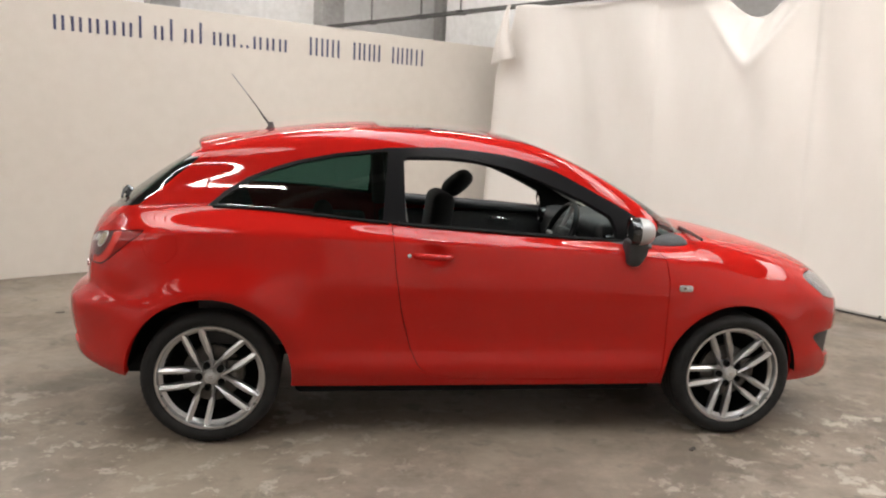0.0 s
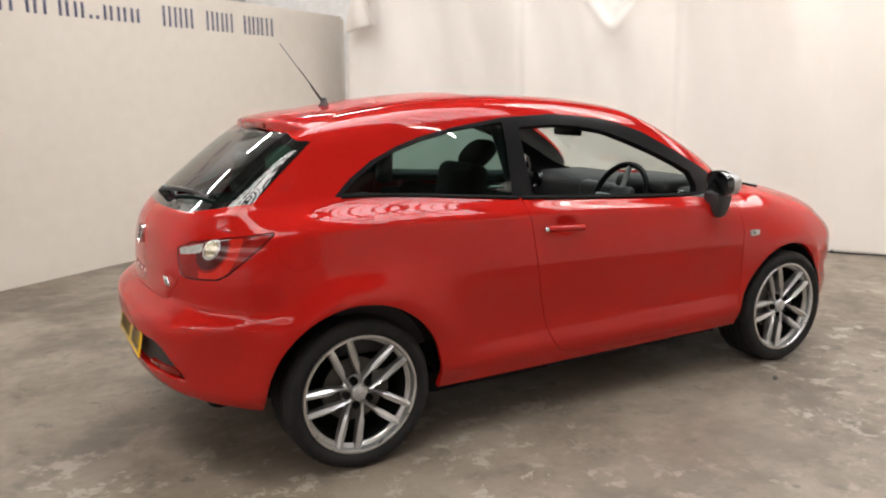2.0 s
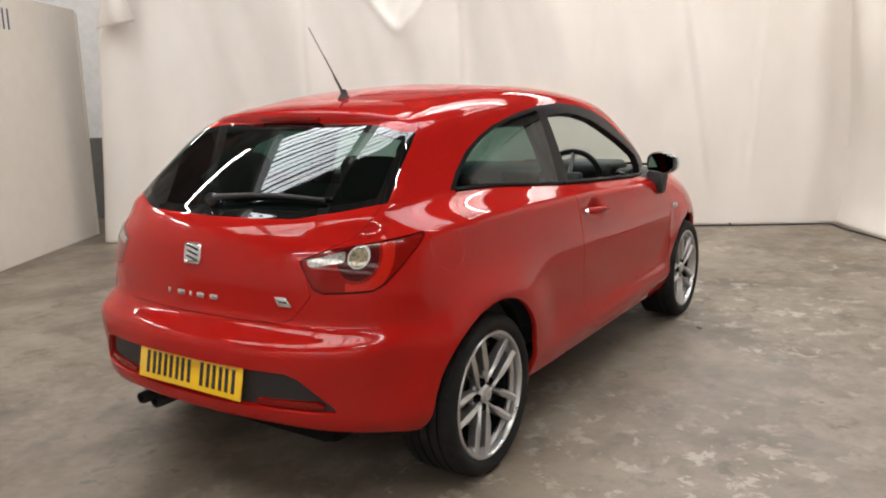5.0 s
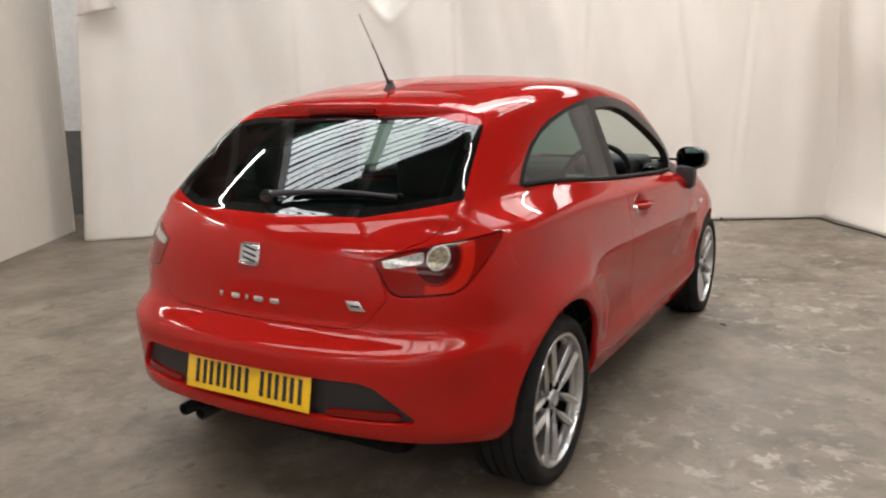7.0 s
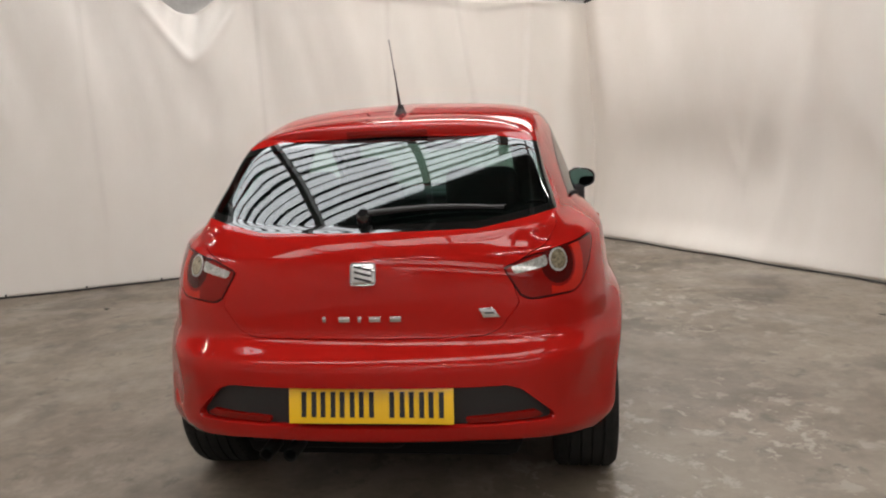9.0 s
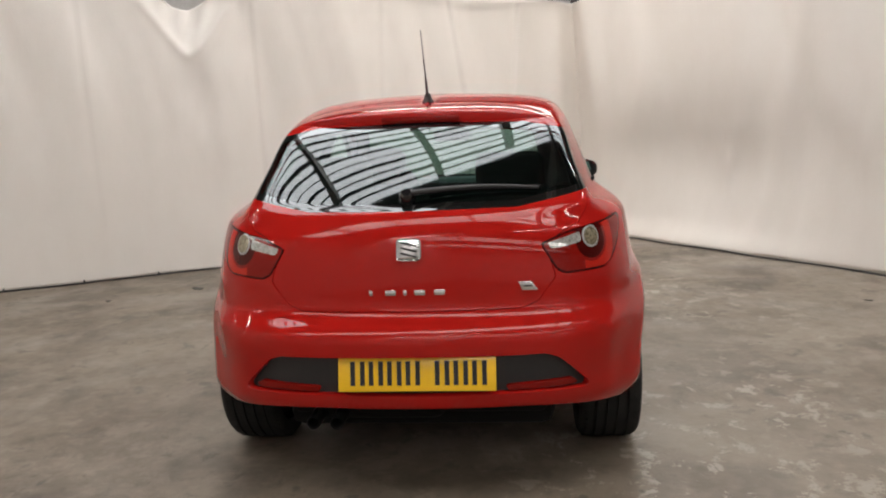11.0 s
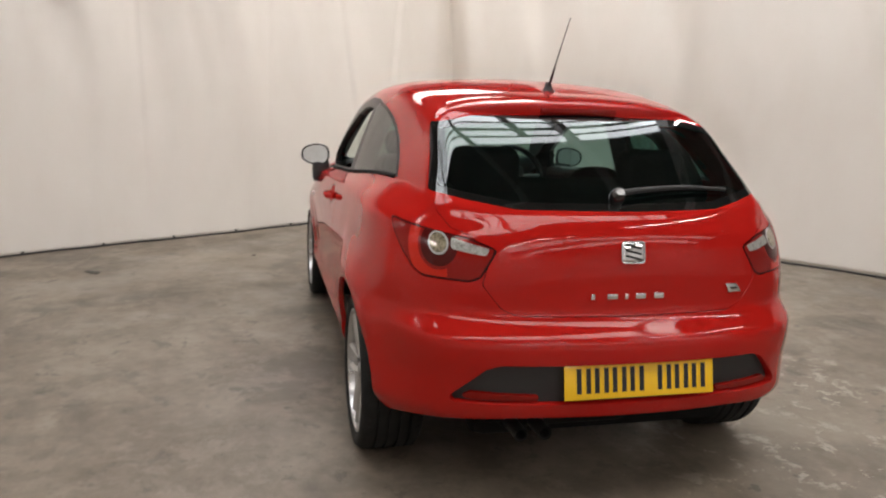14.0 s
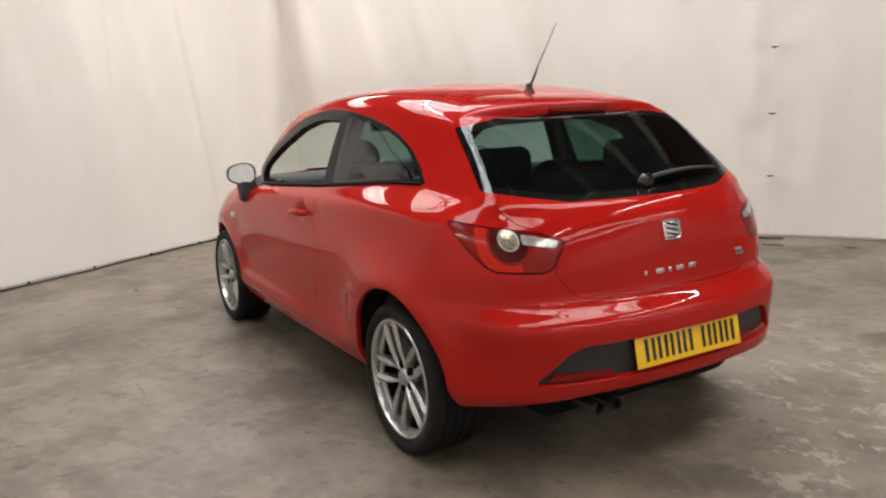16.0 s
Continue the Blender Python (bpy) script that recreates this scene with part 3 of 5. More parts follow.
top_front = spline([(0.0, 1.11), (0.2, 1.035), (0.385, 0.910), (0.54, 0.745), (0.68, 0.545), (0.77, 0.38), (0.85, 0.265), (0.92, 0.18), (1.0, 0.10)], 0.05)
top_nf = spline([(0.0, 2.8), (0.25, 4.6), (0.5, 5.2), (1.0, 5.2)])
low_bow = spline([(0.20, 0.20), (0.76, 0.20), (0.84, 0.225), (0.90, 0.28), (0.94, 0.34), (0.97, 0.40)], 0.03)
STEPS = 300


def outline(a_rear, a_front, half, n_rear, n_front, mid_r=-0.2, bow=0.3, mid_f=0.2):
    """One side of the plan at one level, evenly spaced from the rear's middle to the front's."""
    k = np.linspace(0, 1, 1500)
    k = np.pi / 2 * k ** 4 / (k ** 4 + (1 - k) ** 4)
    xr, yr = mid_r + (a_rear - mid_r) * np.cos(k) ** (2 / n_rear), half * np.sin(k) ** (2 / n_rear)
    xf, yf = mid_f + (a_front - mid_f) * np.cos(k[::-1]) ** (2 / n_front), half * np.sin(k[::-1]) ** (2 / n_front)
    # the tail is bowed in plan, and the sides draw in towards it
    w = smooth01((mid_r - xr) / (mid_r - a_rear))
    xr, yr = xr + bow * yr ** 2 * w, yr * (1 - 0.012 * smooth01((-0.5 - xr) / 0.9))
    x, y = np.concatenate([xr, xf]), np.concatenate([yr, yf])
    run = np.concatenate([[0], np.cumsum(np.hypot(np.diff(x), np.diff(y)))])
    at = np.linspace(0, run[-1], STEPS + 1)
    return np.interp(at, run, x), np.interp(at, run, y), at


# upwards of the shoulder the flanks draw in towards the tail, and the glass bows round to meet them
top_draw = spline([(0.0, 0.118), (0.35, 0.108), (0.66, 0.075), (1.0, 0.040)], 0.05)
glass_bow = spline([(0.0, 0.40), (0.2, 0.425), (0.40, 0.42), (0.66, 0.36), (1.0, 0.20)], 0.08)


def cabin_outline(a_rear, a_front, half, n_front, draw, bow, round_off, mid_f=0.2):
    """The plan over the shoulder: a bowed tail and drawn-in flanks that meet at a tight corner."""
    draw *= min(1.0, half / 0.55)
    flank = lambda x: half - draw * np.clip((-0.35 - x) / 1.25, 0, None) ** 1.6
    yc = half
    for _ in range(30):
        yc = 0.5 * yc + 0.5 * float(flank(np.array(a_rear + bow * yc * yc)))
    yc = max(yc, 0.0)
    ya = np.linspace(0, yc, 200)
    xs = np.linspace(a_rear + bow * yc * yc, -0.2, 400)[1:]
    x, y = np.concatenate([a_rear + bow * ya ** 2, xs]), np.concatenate([ya, flank(xs)])
    run = np.concatenate([[0], np.cumsum(np.hypot(np.diff(x), np.diff(y)))])
    at = np.linspace(0, run[-1], int(run[-1] / 0.003) + 2)
    x, y = np.interp(at, run, x), np.interp(at, run, y)
    w = min(int(3 * round_off / 0.003) + 1, len(x) // 2 - 2)
    k = np.exp(-0.5 * (np.arange(-w, w + 1) / (w / 3)) ** 2)
    k /= k.sum()
    x = np.convolve(np.concatenate([x[w:0:-1], x, 2 * x[-1] - x[-2:-w - 2:-1]]), k, "valid")
    y = np.convolve(np.concatenate([-y[w:0:-1], y, 2 * y[-1] - y[-2:-w - 2:-1]]), k, "valid")
    y[0] = 0
    k = np.linspace(0, 1, 1500)[::-1]
    k = np.pi / 2 * k ** 4 / (k ** 4 + (1 - k) ** 4)
    xf, yf = mid_f + (a_front - mid_f) * np.cos(k) ** (2 / n_front), half * np.sin(k) ** (2 / n_front)
    x, y = np.concatenate([x, xf]), np.concatenate([y, yf])
    run = np.concatenate([[0], np.cumsum(np.hypot(np.diff(x), np.diff(y)))])
    at = np.linspace(0, run[-1], STEPS + 1)
    return np.interp(at, run, x), np.interp(at, run, y), at


def skin():
    rows = []
    for z in np.concatenate([np.linspace(0.20, 0.60, 34)[:-1], np.linspace(0.60, 0.70, 14)[:-1], np.linspace(0.70, 0.90, 20)[:-1], np.linspace(0.90, 0.97, 22)]):
        x, y, q = outline(float(low_rear(z)), float(low_front(z)), float(low_half(z)), float(low_nr(z)), float(low_nf(z)), float(low_mid(z)), float(low_bow(z)))
        if z > 0.905:
            w = float(smooth01((z - 0.905) / 0.065))
            cabin = cabin_outline(float(low_rear(z)), float(low_front(z)), float(low_half(z)), float(low_nf(z)), float(top_draw(0)), float(glass_bow(0)), 0.10 - 0.055 * w)
            x, y, q = (a * (1 - w) + b * w for a, b in zip((x, y, q), cabin))
        zz = z + max(0.0, (z - 0.80) / 0.17) ** 1.5 * (belt(x) - 0.97)
        rows.append((x, y, zz, q))
    for r in np.concatenate([np.linspace(0, 0.66, 42)[1:-1], np.linspace(0.66, 1.0, 34)]):
        x, y, q = cabin_outline(float(top_rear(r)), float(top_front(r)), float(top_half(r)), float(top_nf(r)), float(top_draw(r)), float(glass_bow(r)), 0.028 + 0.017 * max(0.0, 1 - r / 0.25))
        h = float(top_h(r))
        rows.append((x, y, belt(x) * (1 - h) + roof(x) * h, q))
    X, Y, Z, Q = (np.array([r[i] for r in rows]) for i in range(4))
    # the shoulder rolls over into the window line and the tail without a kink
    soft = np.exp(-((Z.mean(axis=1, keepdims=True) - 0.955) / 0.035) ** 2)
    for _ in range(10):
        for G in (X, Y, Z):
            G[1:-1] += (0.5 * soft * 0.5)[1:-1] * (G[:-2] + G[2:] - 2 * G[1:-1])
    # swollen wheel arches
    for hub, swell in ((-HUB, 0.046), (HUB, 0.022)):
        r = np.hypot(X - hub, (Z - 0.30))
        fade = np.where((hub < 0) & (X < hub), smooth01((Z - 0.16) / 0.30), smooth01((Z - 0.27) / 0.25))
        Y = Y + swell * np.exp(-(np.maximum(r - 0.37, 0) / np.where((hub < 0) & (X > hub), 0.085 + 0.05 * smooth01((X - hub) / 0.3), 0.085)) ** 2) * smooth01((Y - 0.45) / 0.2) * fade
    # hollows behind the door handles
    r = np.hypot((X + 0.258) / 0.066, (Z - 0.872) / 0.046)
    Y = Y - 0.022 * smooth01(1.25 - r) * smooth01((Y - 0.45) / 0.2)
    X, Y, Z, Q = (np.concatenate([s * a[:, :0:-1], a], axis=1) for a, s in ((X, 1), (Y, -1), (Z, 1), (Q, -1)))
    P = np.stack([X, Y, Z], -1)
    N = np.cross(np.gradient(P, axis=1), np.gradient(P, axis=0))
    N /= np.maximum(np.linalg.norm(N, axis=-1, keepdims=True), 1e-12)
    for _ in range(3):  # even out the facets of the lacquer
        N[1:-1] += 0.25 * (N[:-2] + N[2:] - 2 * N[1:-1])
        N[:, 1:-1] += 0.25 * (N[:, :-2] + N[:, 2:] - 2 * N[:, 1:-1])
    N /= np.maximum(np.linalg.norm(N, axis=-1, keepdims=True), 1e-12)
    N[:, 0, 1] = N[:, -1, 1] = 0
    c = np.array([0, 0, 0.7])
    if np.sum((P - c) * N) < 0:
        N = -N
    N[-1] = (0, 0, 1)
    R, S = X.shape
    A = np.concatenate([P, N, Q[..., None]], -1).reshape(-1, 7)
    i = (np.arange(R - 1)[:, None] * S + np.arange(S - 1)[None]).ravel()
    T = np.concatenate([np.stack([i, i + 1, i + S + 1], 1), np.stack([i, i + S + 1, i + S], 1)])
    return A, T


def tidy(A, T):
    used, back = np.unique(T, return_inverse=True)
    return A[used], back.reshape(-1, 3)


def split(sheet, d):
    """Cuts a sheet (vertices with attributes, triangles) along d = 0; returns what has d < 0, and the rest."""
    A, T = sheet
    if not len(T):
        return sheet, sheet
    d = np.where(np.abs(d) < 1e-7, 1e-7, d)
    low = d < 0
    n = low[T].sum(1)
    ins, outs = [T[n == 3]], [T[n == 0]]
    extra, made, a, b = [], {}, [], []

    def between(i, j):
        key = (i, j) if i < j else (j, i)
        if key not in made:
            s = d[i] / (d[i] - d[j])
            made[key] = len(A) + len(extra)
            extra.append(A[i] * (1 - s) + A[j] * s)
        return made[key]

    for t in T[(n == 1) | (n == 2)]:
        flags = low[t]
        lone = flags if flags.sum() == 1 else ~flags
        k = int(np.argmax(lone))
        i, j, l = int(t[k]), int(t[(k + 1) % 3]), int(t[(k + 2) % 3])
        p, q = between(i, j), between(i, l)
        one, two = ((a, b) if flags.sum() == 1 else (b, a))
        one.append((i, p, q))
        two.append((p, j, l)), two.append((p, l, q))
    if extra:
        A = np.concatenate([A, np.array(extra)])
        ins.append(np.array(a, int).reshape(-1, 3)), outs.append(np.array(b, int).reshape(-1, 3))
    return tidy(A, np.concatenate(ins)), tidy(A, np.concatenate(outs))


def polygon(px, pz, corners, r=0.0):
    """Signed distance to a polygon, with corners rounded by r (the corners given are those of the sharp outline)."""
    c = np.array(corners, float)
    if r:
        area2 = np.sum(c[:, 0] * np.roll(c[:, 1], -1) - np.roll(c[:, 0], -1) * c[:, 1])
        if area2 < 0:
            c = c[::-1]
        e = np.roll(c, -1, 0) - c
        e /= np.linalg.norm(e, axis=1, keepdims=True)
        nn = np.stack([-e[:, 1], e[:, 0]], 1)
        prev = np.roll(nn, 1, 0)
        k = nn + prev
        c = c + r * k / np.maximum((k * nn).sum(1, keepdims=True), 0.35)
    best, inside = np.full(px.shape, 1e9), np.zeros(px.shape, bool)
    for (x0, z0), (x1, z1) in zip(c, np.roll(c, -1, 0)):
        ex, ez = x1 - x0, z1 - z0
        s = np.clip(((px - x0) * ex + (pz - z0) * ez) / (ex * ex + ez * ez), 0, 1)
        best = np.minimum(best, np.hypot(px - x0 - s * ex, pz - z0 - s * ez))
        inside ^= ((z0 > pz) != (z1 > pz)) & (px < ex * (pz - z0) / (ez if ez else 1e-9) + x0)
    return np.where(inside, -best, best) - r


def cut(sheet, f, gap=0.0):
    """f takes x, y, z, q of the vertices. With a gap: what lies inside, the joint, and the rest."""
    d = f(sheet[0][:, 0], sheet[0][:, 1], sheet[0][:, 2], sheet[0][:, 6])
    if not gap:
        return split(sheet, d)
    near, out = split(sheet, d - gap)
    d = f(near[0][:, 0], near[0][:, 1], near[0][:, 2], near[0][:, 6])
    inner, ring = split(near, d + gap)
    return inner, ring, out


def join(*sheets):
    A, T, n = [], [], 0
    for a, t in sheets:
        if len(t):
            A.append(a), T.append(t + n)
            n += len(a)
    return (np.concatenate(A), np.concatenate(T)) if A else sheets[0]


def panel(name, sheet, mat, parent, label="", rim=0.012, lift=0.0):
    """A piece of the skin as a mesh, with its edges turned in by rim."""
    A, T = sheet
    V, N = A[:, :3] + A[:, 3:6] * lift, A[:, 3:6]
    N = N / np.maximum(np.linalg.norm(N, axis=1, keepdims=True), 1e-9)
    fn = np.cross(V[T[:, 1]] - V[T[:, 0]], V[T[:, 2]] - V[T[:, 0]])
    T = T[np.linalg.norm(fn, axis=1) > 1e-12]
    fn = np.cross(V[T[:, 1]] - V[T[:, 0]], V[T[:, 2]] - V[T[:, 0]])
    flip = (fn * N[T[:, 0]]).sum(1) < 0
    T = np.where(flip[:, None], T[:, ::-1], T)
    faces, verts, norms = [T], [V], [N]
    if rim:
        E = np.concatenate([T[:, [0, 1]], T[:, [1, 2]], T[:, [2, 0]]])
        key = np.sort(E, 1)
        code = key[:, 0] * (len(V) + 1) + key[:, 1]
        _, first, count = np.unique(code, return_index=True, return_counts=True)
        B = E[first[count == 1]]
        B = B[(np.abs(V[B]).min(axis=2) < 0).any(axis=1) | (np.abs(V[B][:, :, 1]).max(axis=1) > 1e-5)]
        if len(B):
            a, b = V[B[:, 0]], V[B[:, 1]]
            a2, b2 = a - N[B[:, 0]] * rim, b - N[B[:, 1]] * rim
            n = len(B)
            base = len(V)
            k = np.arange(n)
            verts += [a, b, b2, a2]
            side = np.cross(a2 - a, b - a)
            side /= np.maximum(np.linalg.norm(side, axis=1, keepdims=True), 1e-9)
            soft = side + 0.6 * N[B[:, 0]]
            soft /= np.linalg.norm(soft, axis=1, keepdims=True)
            norms += [soft, soft, side, side]
            faces += [np.stack([base + k, base + 3 * n + k, base + 2 * n + k], 1), np.stack([base + k, base + 2 * n + k, base + n + k], 1)]
    V, N, T = np.concatenate(verts), np.concatenate(norms), np.concatenate(faces)
    me = bpy.data.meshes.new(name)
    me.vertices.add(len(V))
    me.vertices.foreach_set("co", V.ravel())
    me.loops.add(len(T) * 3)
    me.loops.foreach_set("vertex_index", T.ravel().astype(np.int32))
    me.polygons.add(len(T))
    me.polygons.foreach_set("loop_start", np.arange(len(T), dtype=np.int32) * 3)
    me.polygons.foreach_set("use_smooth", np.ones(len(T), bool))
    me.update(calc_edges=True)
    me.validate()
    if len(me.vertices) == len(V):
        me.normals_split_custom_set_from_vertices(N.tolist())
    return part(name, me, mat, parent, label)


car = tagged(new("car"), "bright red glossy three-door hatchback with silver alloy wheels, parked on concrete", "car")
body = skin()


def arch(x, y, z, q):
    r = np.minimum(np.hypot(x + HUB + 0.008, z - 0.307) - 0.361, np.hypot(x - HUB, z - 0.297) - 0.355)
    return np.where(np.abs(y) > 0.5, r, 1.0)


def underside(x, y, z, q):
    rear = 0.352 - 0.055 * np.clip((np.abs(y) - 0.30) / 0.45, 0, 1) ** 2
    return z - np.where(x < -1.45, rear, np.where(x > 1.45, 0.235, 0.255))


_, body = cut(body, arch)
_, body = cut(body, underside)

# glazing
DLO = [(-1.262, 1.052), (-1.19, 1.115), (-1.09, 1.180), (-0.98, 1.228), (-0.87, 1.264), (-0.69, 1.302), (-0.46, 1.334), (-0.20, 1.344), (-0.05, 1.333), (0.08, 1.319), (0.18, 1.299), (0.33, 1.252), (0.52, 1.161), (0.66, 1.090), (0.81, 1.006), (1.01, 0.893), (1.0, 0.9)]


def dlo(x, y, z, q):
    low = belt(x) + 0.006
    d = polygon(x, z, DLO[:-1] + [(0.9, 0.5), (-1.27, 0.6)])
    return np.where(np.abs(y) > 0.35, np.maximum(d, low - z), 1.0)


side, rest = cut(body, dlo)
pillar = lambda x, z: x + 0.455 - 0.10 * (z - 1.0)  # the shut line between door frame and quarter window
OPEN = [(-0.380, 0.90), (-0.386, 1.05), (-0.392, 1.292), (-0.18, 1.297), (-0.06, 1.288), (0.105, 1.258), (0.24, 1.211), (0.38, 1.156), (0.51, 1.097), (0.60, 1.050), (0.628, 0.985), (0.635, 0.88)]
quarter, doorframe = cut(side, lambda x, y, z, q: pillar(x, z))
hole, doorframe = cut(doorframe, lambda x, y, z, q: np.maximum(polygon(x, z, OPEN, 0.02), belt(x) + 0.018 - z))
QUARTER = [(-1.245, 1.045), (-1.16, 1.115), (-1.07, 1.172), (-0.97, 1.216), (-0.86, 1.251), (-0.69, 1.288), (-0.464, 1.318), (-0.490, 0.99), (-1.2, 1.0)]
pane, quarterframe = cut(quarter, lambda x, y, z, q: np.maximum(polygon(x, z, QUARTER, 0.01), belt(x) + 0.016 - z))
body_parts = {}
for sgn in (-1, 1):
    half = lambda s: cut(s, lambda x, y, z, q: -sgn * y)[0]
    panel("quarter_window", half(pane), M["side_glass"], car, "dark tinted fixed rear side window", rim=0.004)
    panel("quarter_window_frame", half(quarterframe), M["frame"], car, "satin black window surround", rim=0.02)
    body_parts["doorframe", sgn] = half(doorframe)


def screen(x, y, z, q):
    d = polygon(np.abs(y), z, [(-0.1, 0.955), (0.45, 0.945), (0.655, 0.93), (0.505, 1.345), (0.43, 1.395), (-0.1, 1.43)], 0.02)
    return np.maximum(np.maximum(d, 0.075 - x), x - 1.115)


wind, rest = cut(rest, screen)
post, _ = cut(rest, lambda x, y, z, q: np.where(np.abs(y) > 0.44, np.maximum(np.maximum(np.maximum(0.1 - x, x - 1.10), belt(x) - 0.02 - z), z - 1.345), 1.0))
band, wind = cut(wind, lambda x, y, z, q: 1.352 - z)
windscreen = panel("windscreen", wind, M["screen"], car, "clear windscreen", rim=0.005)
panel("glass_border", band, M["border"], windscreen, "black band along the top of the windscreen", rim=0.004)


def backlight(x, y, z, q):
    d = polygon(np.abs(y), z, [(-0.2, 0.992), (0.36, 0.995), (0.50, 1.018), (0.66, 1.050), (0.66, 1.247), (0.52, 1.262), (0.40, 1.285), (-0.2, 1.30)], 0.012)
    edge = x + 1.259 + (1.30 - z) * 1.167
    return np.where(x < -1.1, np.maximum(d, edge), 1.0)


rear_glass, rest = cut(rest, backlight)
clear, frit = cut(rear_glass, lambda x, y, z, q: np.maximum(backlight(x, y, z, q) + 0.022, x + 1.259 + (1.30 - z) * 1.167 + 0.045))
sun, ring, rest = cut(rest, lambda x, y, z, q: np.where(z > 1.25, polygon(x, y, [(-0.50, -0.41), (0.055, -0.39), (0.055, 0.39), (-0.50, 0.41)], 0.04), 1.0), 0.003)
panel("sunroof", sun, M["roofglass"], car, "black glass sunroof panel", rim=0.006)
seals = [ring]
lining, _ = cut(rest, lambda x, y, z, q: np.maximum(np.maximum(1.305 - z, -1.05 - x), x - np.where(np.abs(y) > 0.47, 0.35, 0.06)))
panel("roof_lining", lining, M["liner"], car, "grey cloth roof lining", rim=0.0, lift=-0.03)


def both(ring):
    """A joint that lies on both flanks, as one sheet a side."""
    return list(cut(ring, lambda x, y, z, q: y))


# tail lamps
LAMP = [(0.438, 0.876), (0.53, 0.908), (0.66, 0.926), (0.79, 0.942), (0.852, 0.950), (0.828, 0.905), (0.78, 0.850), (0.728, 0.800), (0.688, 0.780), (0.525, 0.773), (0.492, 0.788)]
lamp, ring, rest = cut(rest, lambda x, y, z, q: np.where(x < -1.2, polygon(np.abs(q), z, LAMP, 0.008), 1.0), 0.0016)
seals += both(ring)
TAIL = [(-0.2, 0.667), (0.375, 0.670), (0.425, 0.690), (0.488, 0.766), (0.455, 0.872), (0.53, 0.915), (0.590, 0.935), (0.632, 0.98), (0.645, 1.03), (0.66, 1.07), (0.80, 1.33), (-0.2, 1.33)]
tail, ring, rest = cut(rest, lambda x, y, z, q: np.where(x < -1.25, np.maximum(polygon(np.abs(q), z, TAIL, 0.015), x + 1.255 + (1.30 - np.maximum(z, 1.0)) * 1.167), 1.0), 0.0014)
seals.append(ring)


# rear bumper
def bumper(x, y, z, q):
    line = np.where(np.abs(q) < 0.52, 0.655, 0.772 - 0.25 * np.maximum(np.abs(q) - 0.70, 0))
    return np.where(x < -1.25, z - line, 1.0)


rear_bumper, rest = cut(rest, bumper)
INSERT = [(-0.2, 0.534), (0.445, 0.531), (0.49, 0.515), (0.615, 0.402), (0.30, 0.399), (-0.2, 0.397)]
insert, rear_bumper = cut(rear_bumper, lambda x, y, z, q: np.where(x < -1.3, polygon(np.abs(q), z, INSERT, 0.012), 1.0))
STRIP = [(0.315, 0.424), (0.540, 0.432), (0.570, 0.412), (0.315, 0.406)]
reflector, insert = cut(insert, lambda x, y, z, q: polygon(np.abs(q), z, STRIP, 0.006))
bump = panel("rear_bumper", rear_bumper, M["paint"], car, rim=0.03)
panel("bumper_insert", insert, M["plastic"], bump, "matt black lower bumper insert", rim=0.004, lift=-0.026)
for sgn in (-1, 1):
    panel("reflector", cut(reflector, lambda x, y, z, q: -sgn * y)[0], M["lamp_red"], bump, "narrow dark red reflector", rim=0.02, lift=-0.012)

# doors, flap, bonnet, headlamps
DOOR = [(-0.445, 1.2), (-0.448, 1.0), (-0.425, 0.78), (-0.395, 0.60), (-0.352, 0.44), (-0.315, 0.36), (-0.275, 0.318), (-0.19, 0.295), (0.0, 0.286), (0.855, 0.284), (0.868, 0.40), (0.868, 0.76), (0.852, 0.86), (0.80, 0.93), (0.80, 1.2)]
door, ring, rest = cut(rest, lambda x, y, z, q: np.where(np.abs(y) > 0.5, np.maximum(polygon(x, z, DOOR, 0.02), z - belt(x) - 0.06), 1.0), 0.0018)
seals += both(ring)
flap, ring, rest = cut(rest, lambda x, y, z, q: np.where((y < -0.5) & (x < -1.2), np.hypot(x + 1.445, z - 0.885) - 0.075, 1.0), 0.0005)
seals.append(ring)
panel("fuel_flap", flap, M["paint"], car, rim=0.006)
bonnet, ring, rest = cut(rest, lambda x, y, z, q: np.where((x > 0.9) & (z > 0.7), polygon(x, np.abs(y), [(1.08, -0.3), (1.97, -0.3), (1.90, 0.45), (1.66, 0.58), (1.06, 0.66)], 0.03), 1.0), 0.002)
seals.append(ring)
panel("bonnet", bonnet, M["paint"], car)
head, ring, rest = cut(rest, lambda x, y, z, q: np.where(np.abs(y) > 0.30, polygon(x, z, [(1.64, 0.772), (1.80, 0.785), (2.02, 0.69), (1.92, 0.630), (1.78, 0.665)], 0.015), 1.0), 0.002)
seals += both(ring)
grille, rest = cut(rest, lambda x, y, z, q: np.where(x > 1.6, polygon(np.abs(y), z, [(-0.2, 0.30), (0.62, 0.34), (0.70, 0.48), (-0.2, 0.50)], 0.02), 1.0))
panel("front_grille", grille, M["plastic"], car, "black plastic lower front grille", lift=-0.02)
shell = panel("body_shell", rest, M["paint"], car, "gloss red painted steel", rim=0.022)
for ring in seals:
    panel("panel_seal", ring, M["gap"], car, rim=0.0, lift=-0.009)
tailgate = panel("tailgate", tail, M["paint"], car, rim=0.012)
pane = panel("rear_window", clear, M["privacy"], tailgate, "dark privacy glass rear window", rim=0.0)
panel("glass_border", frit, M["border"], pane, "black printed border of the rear glass", rim=0.004)
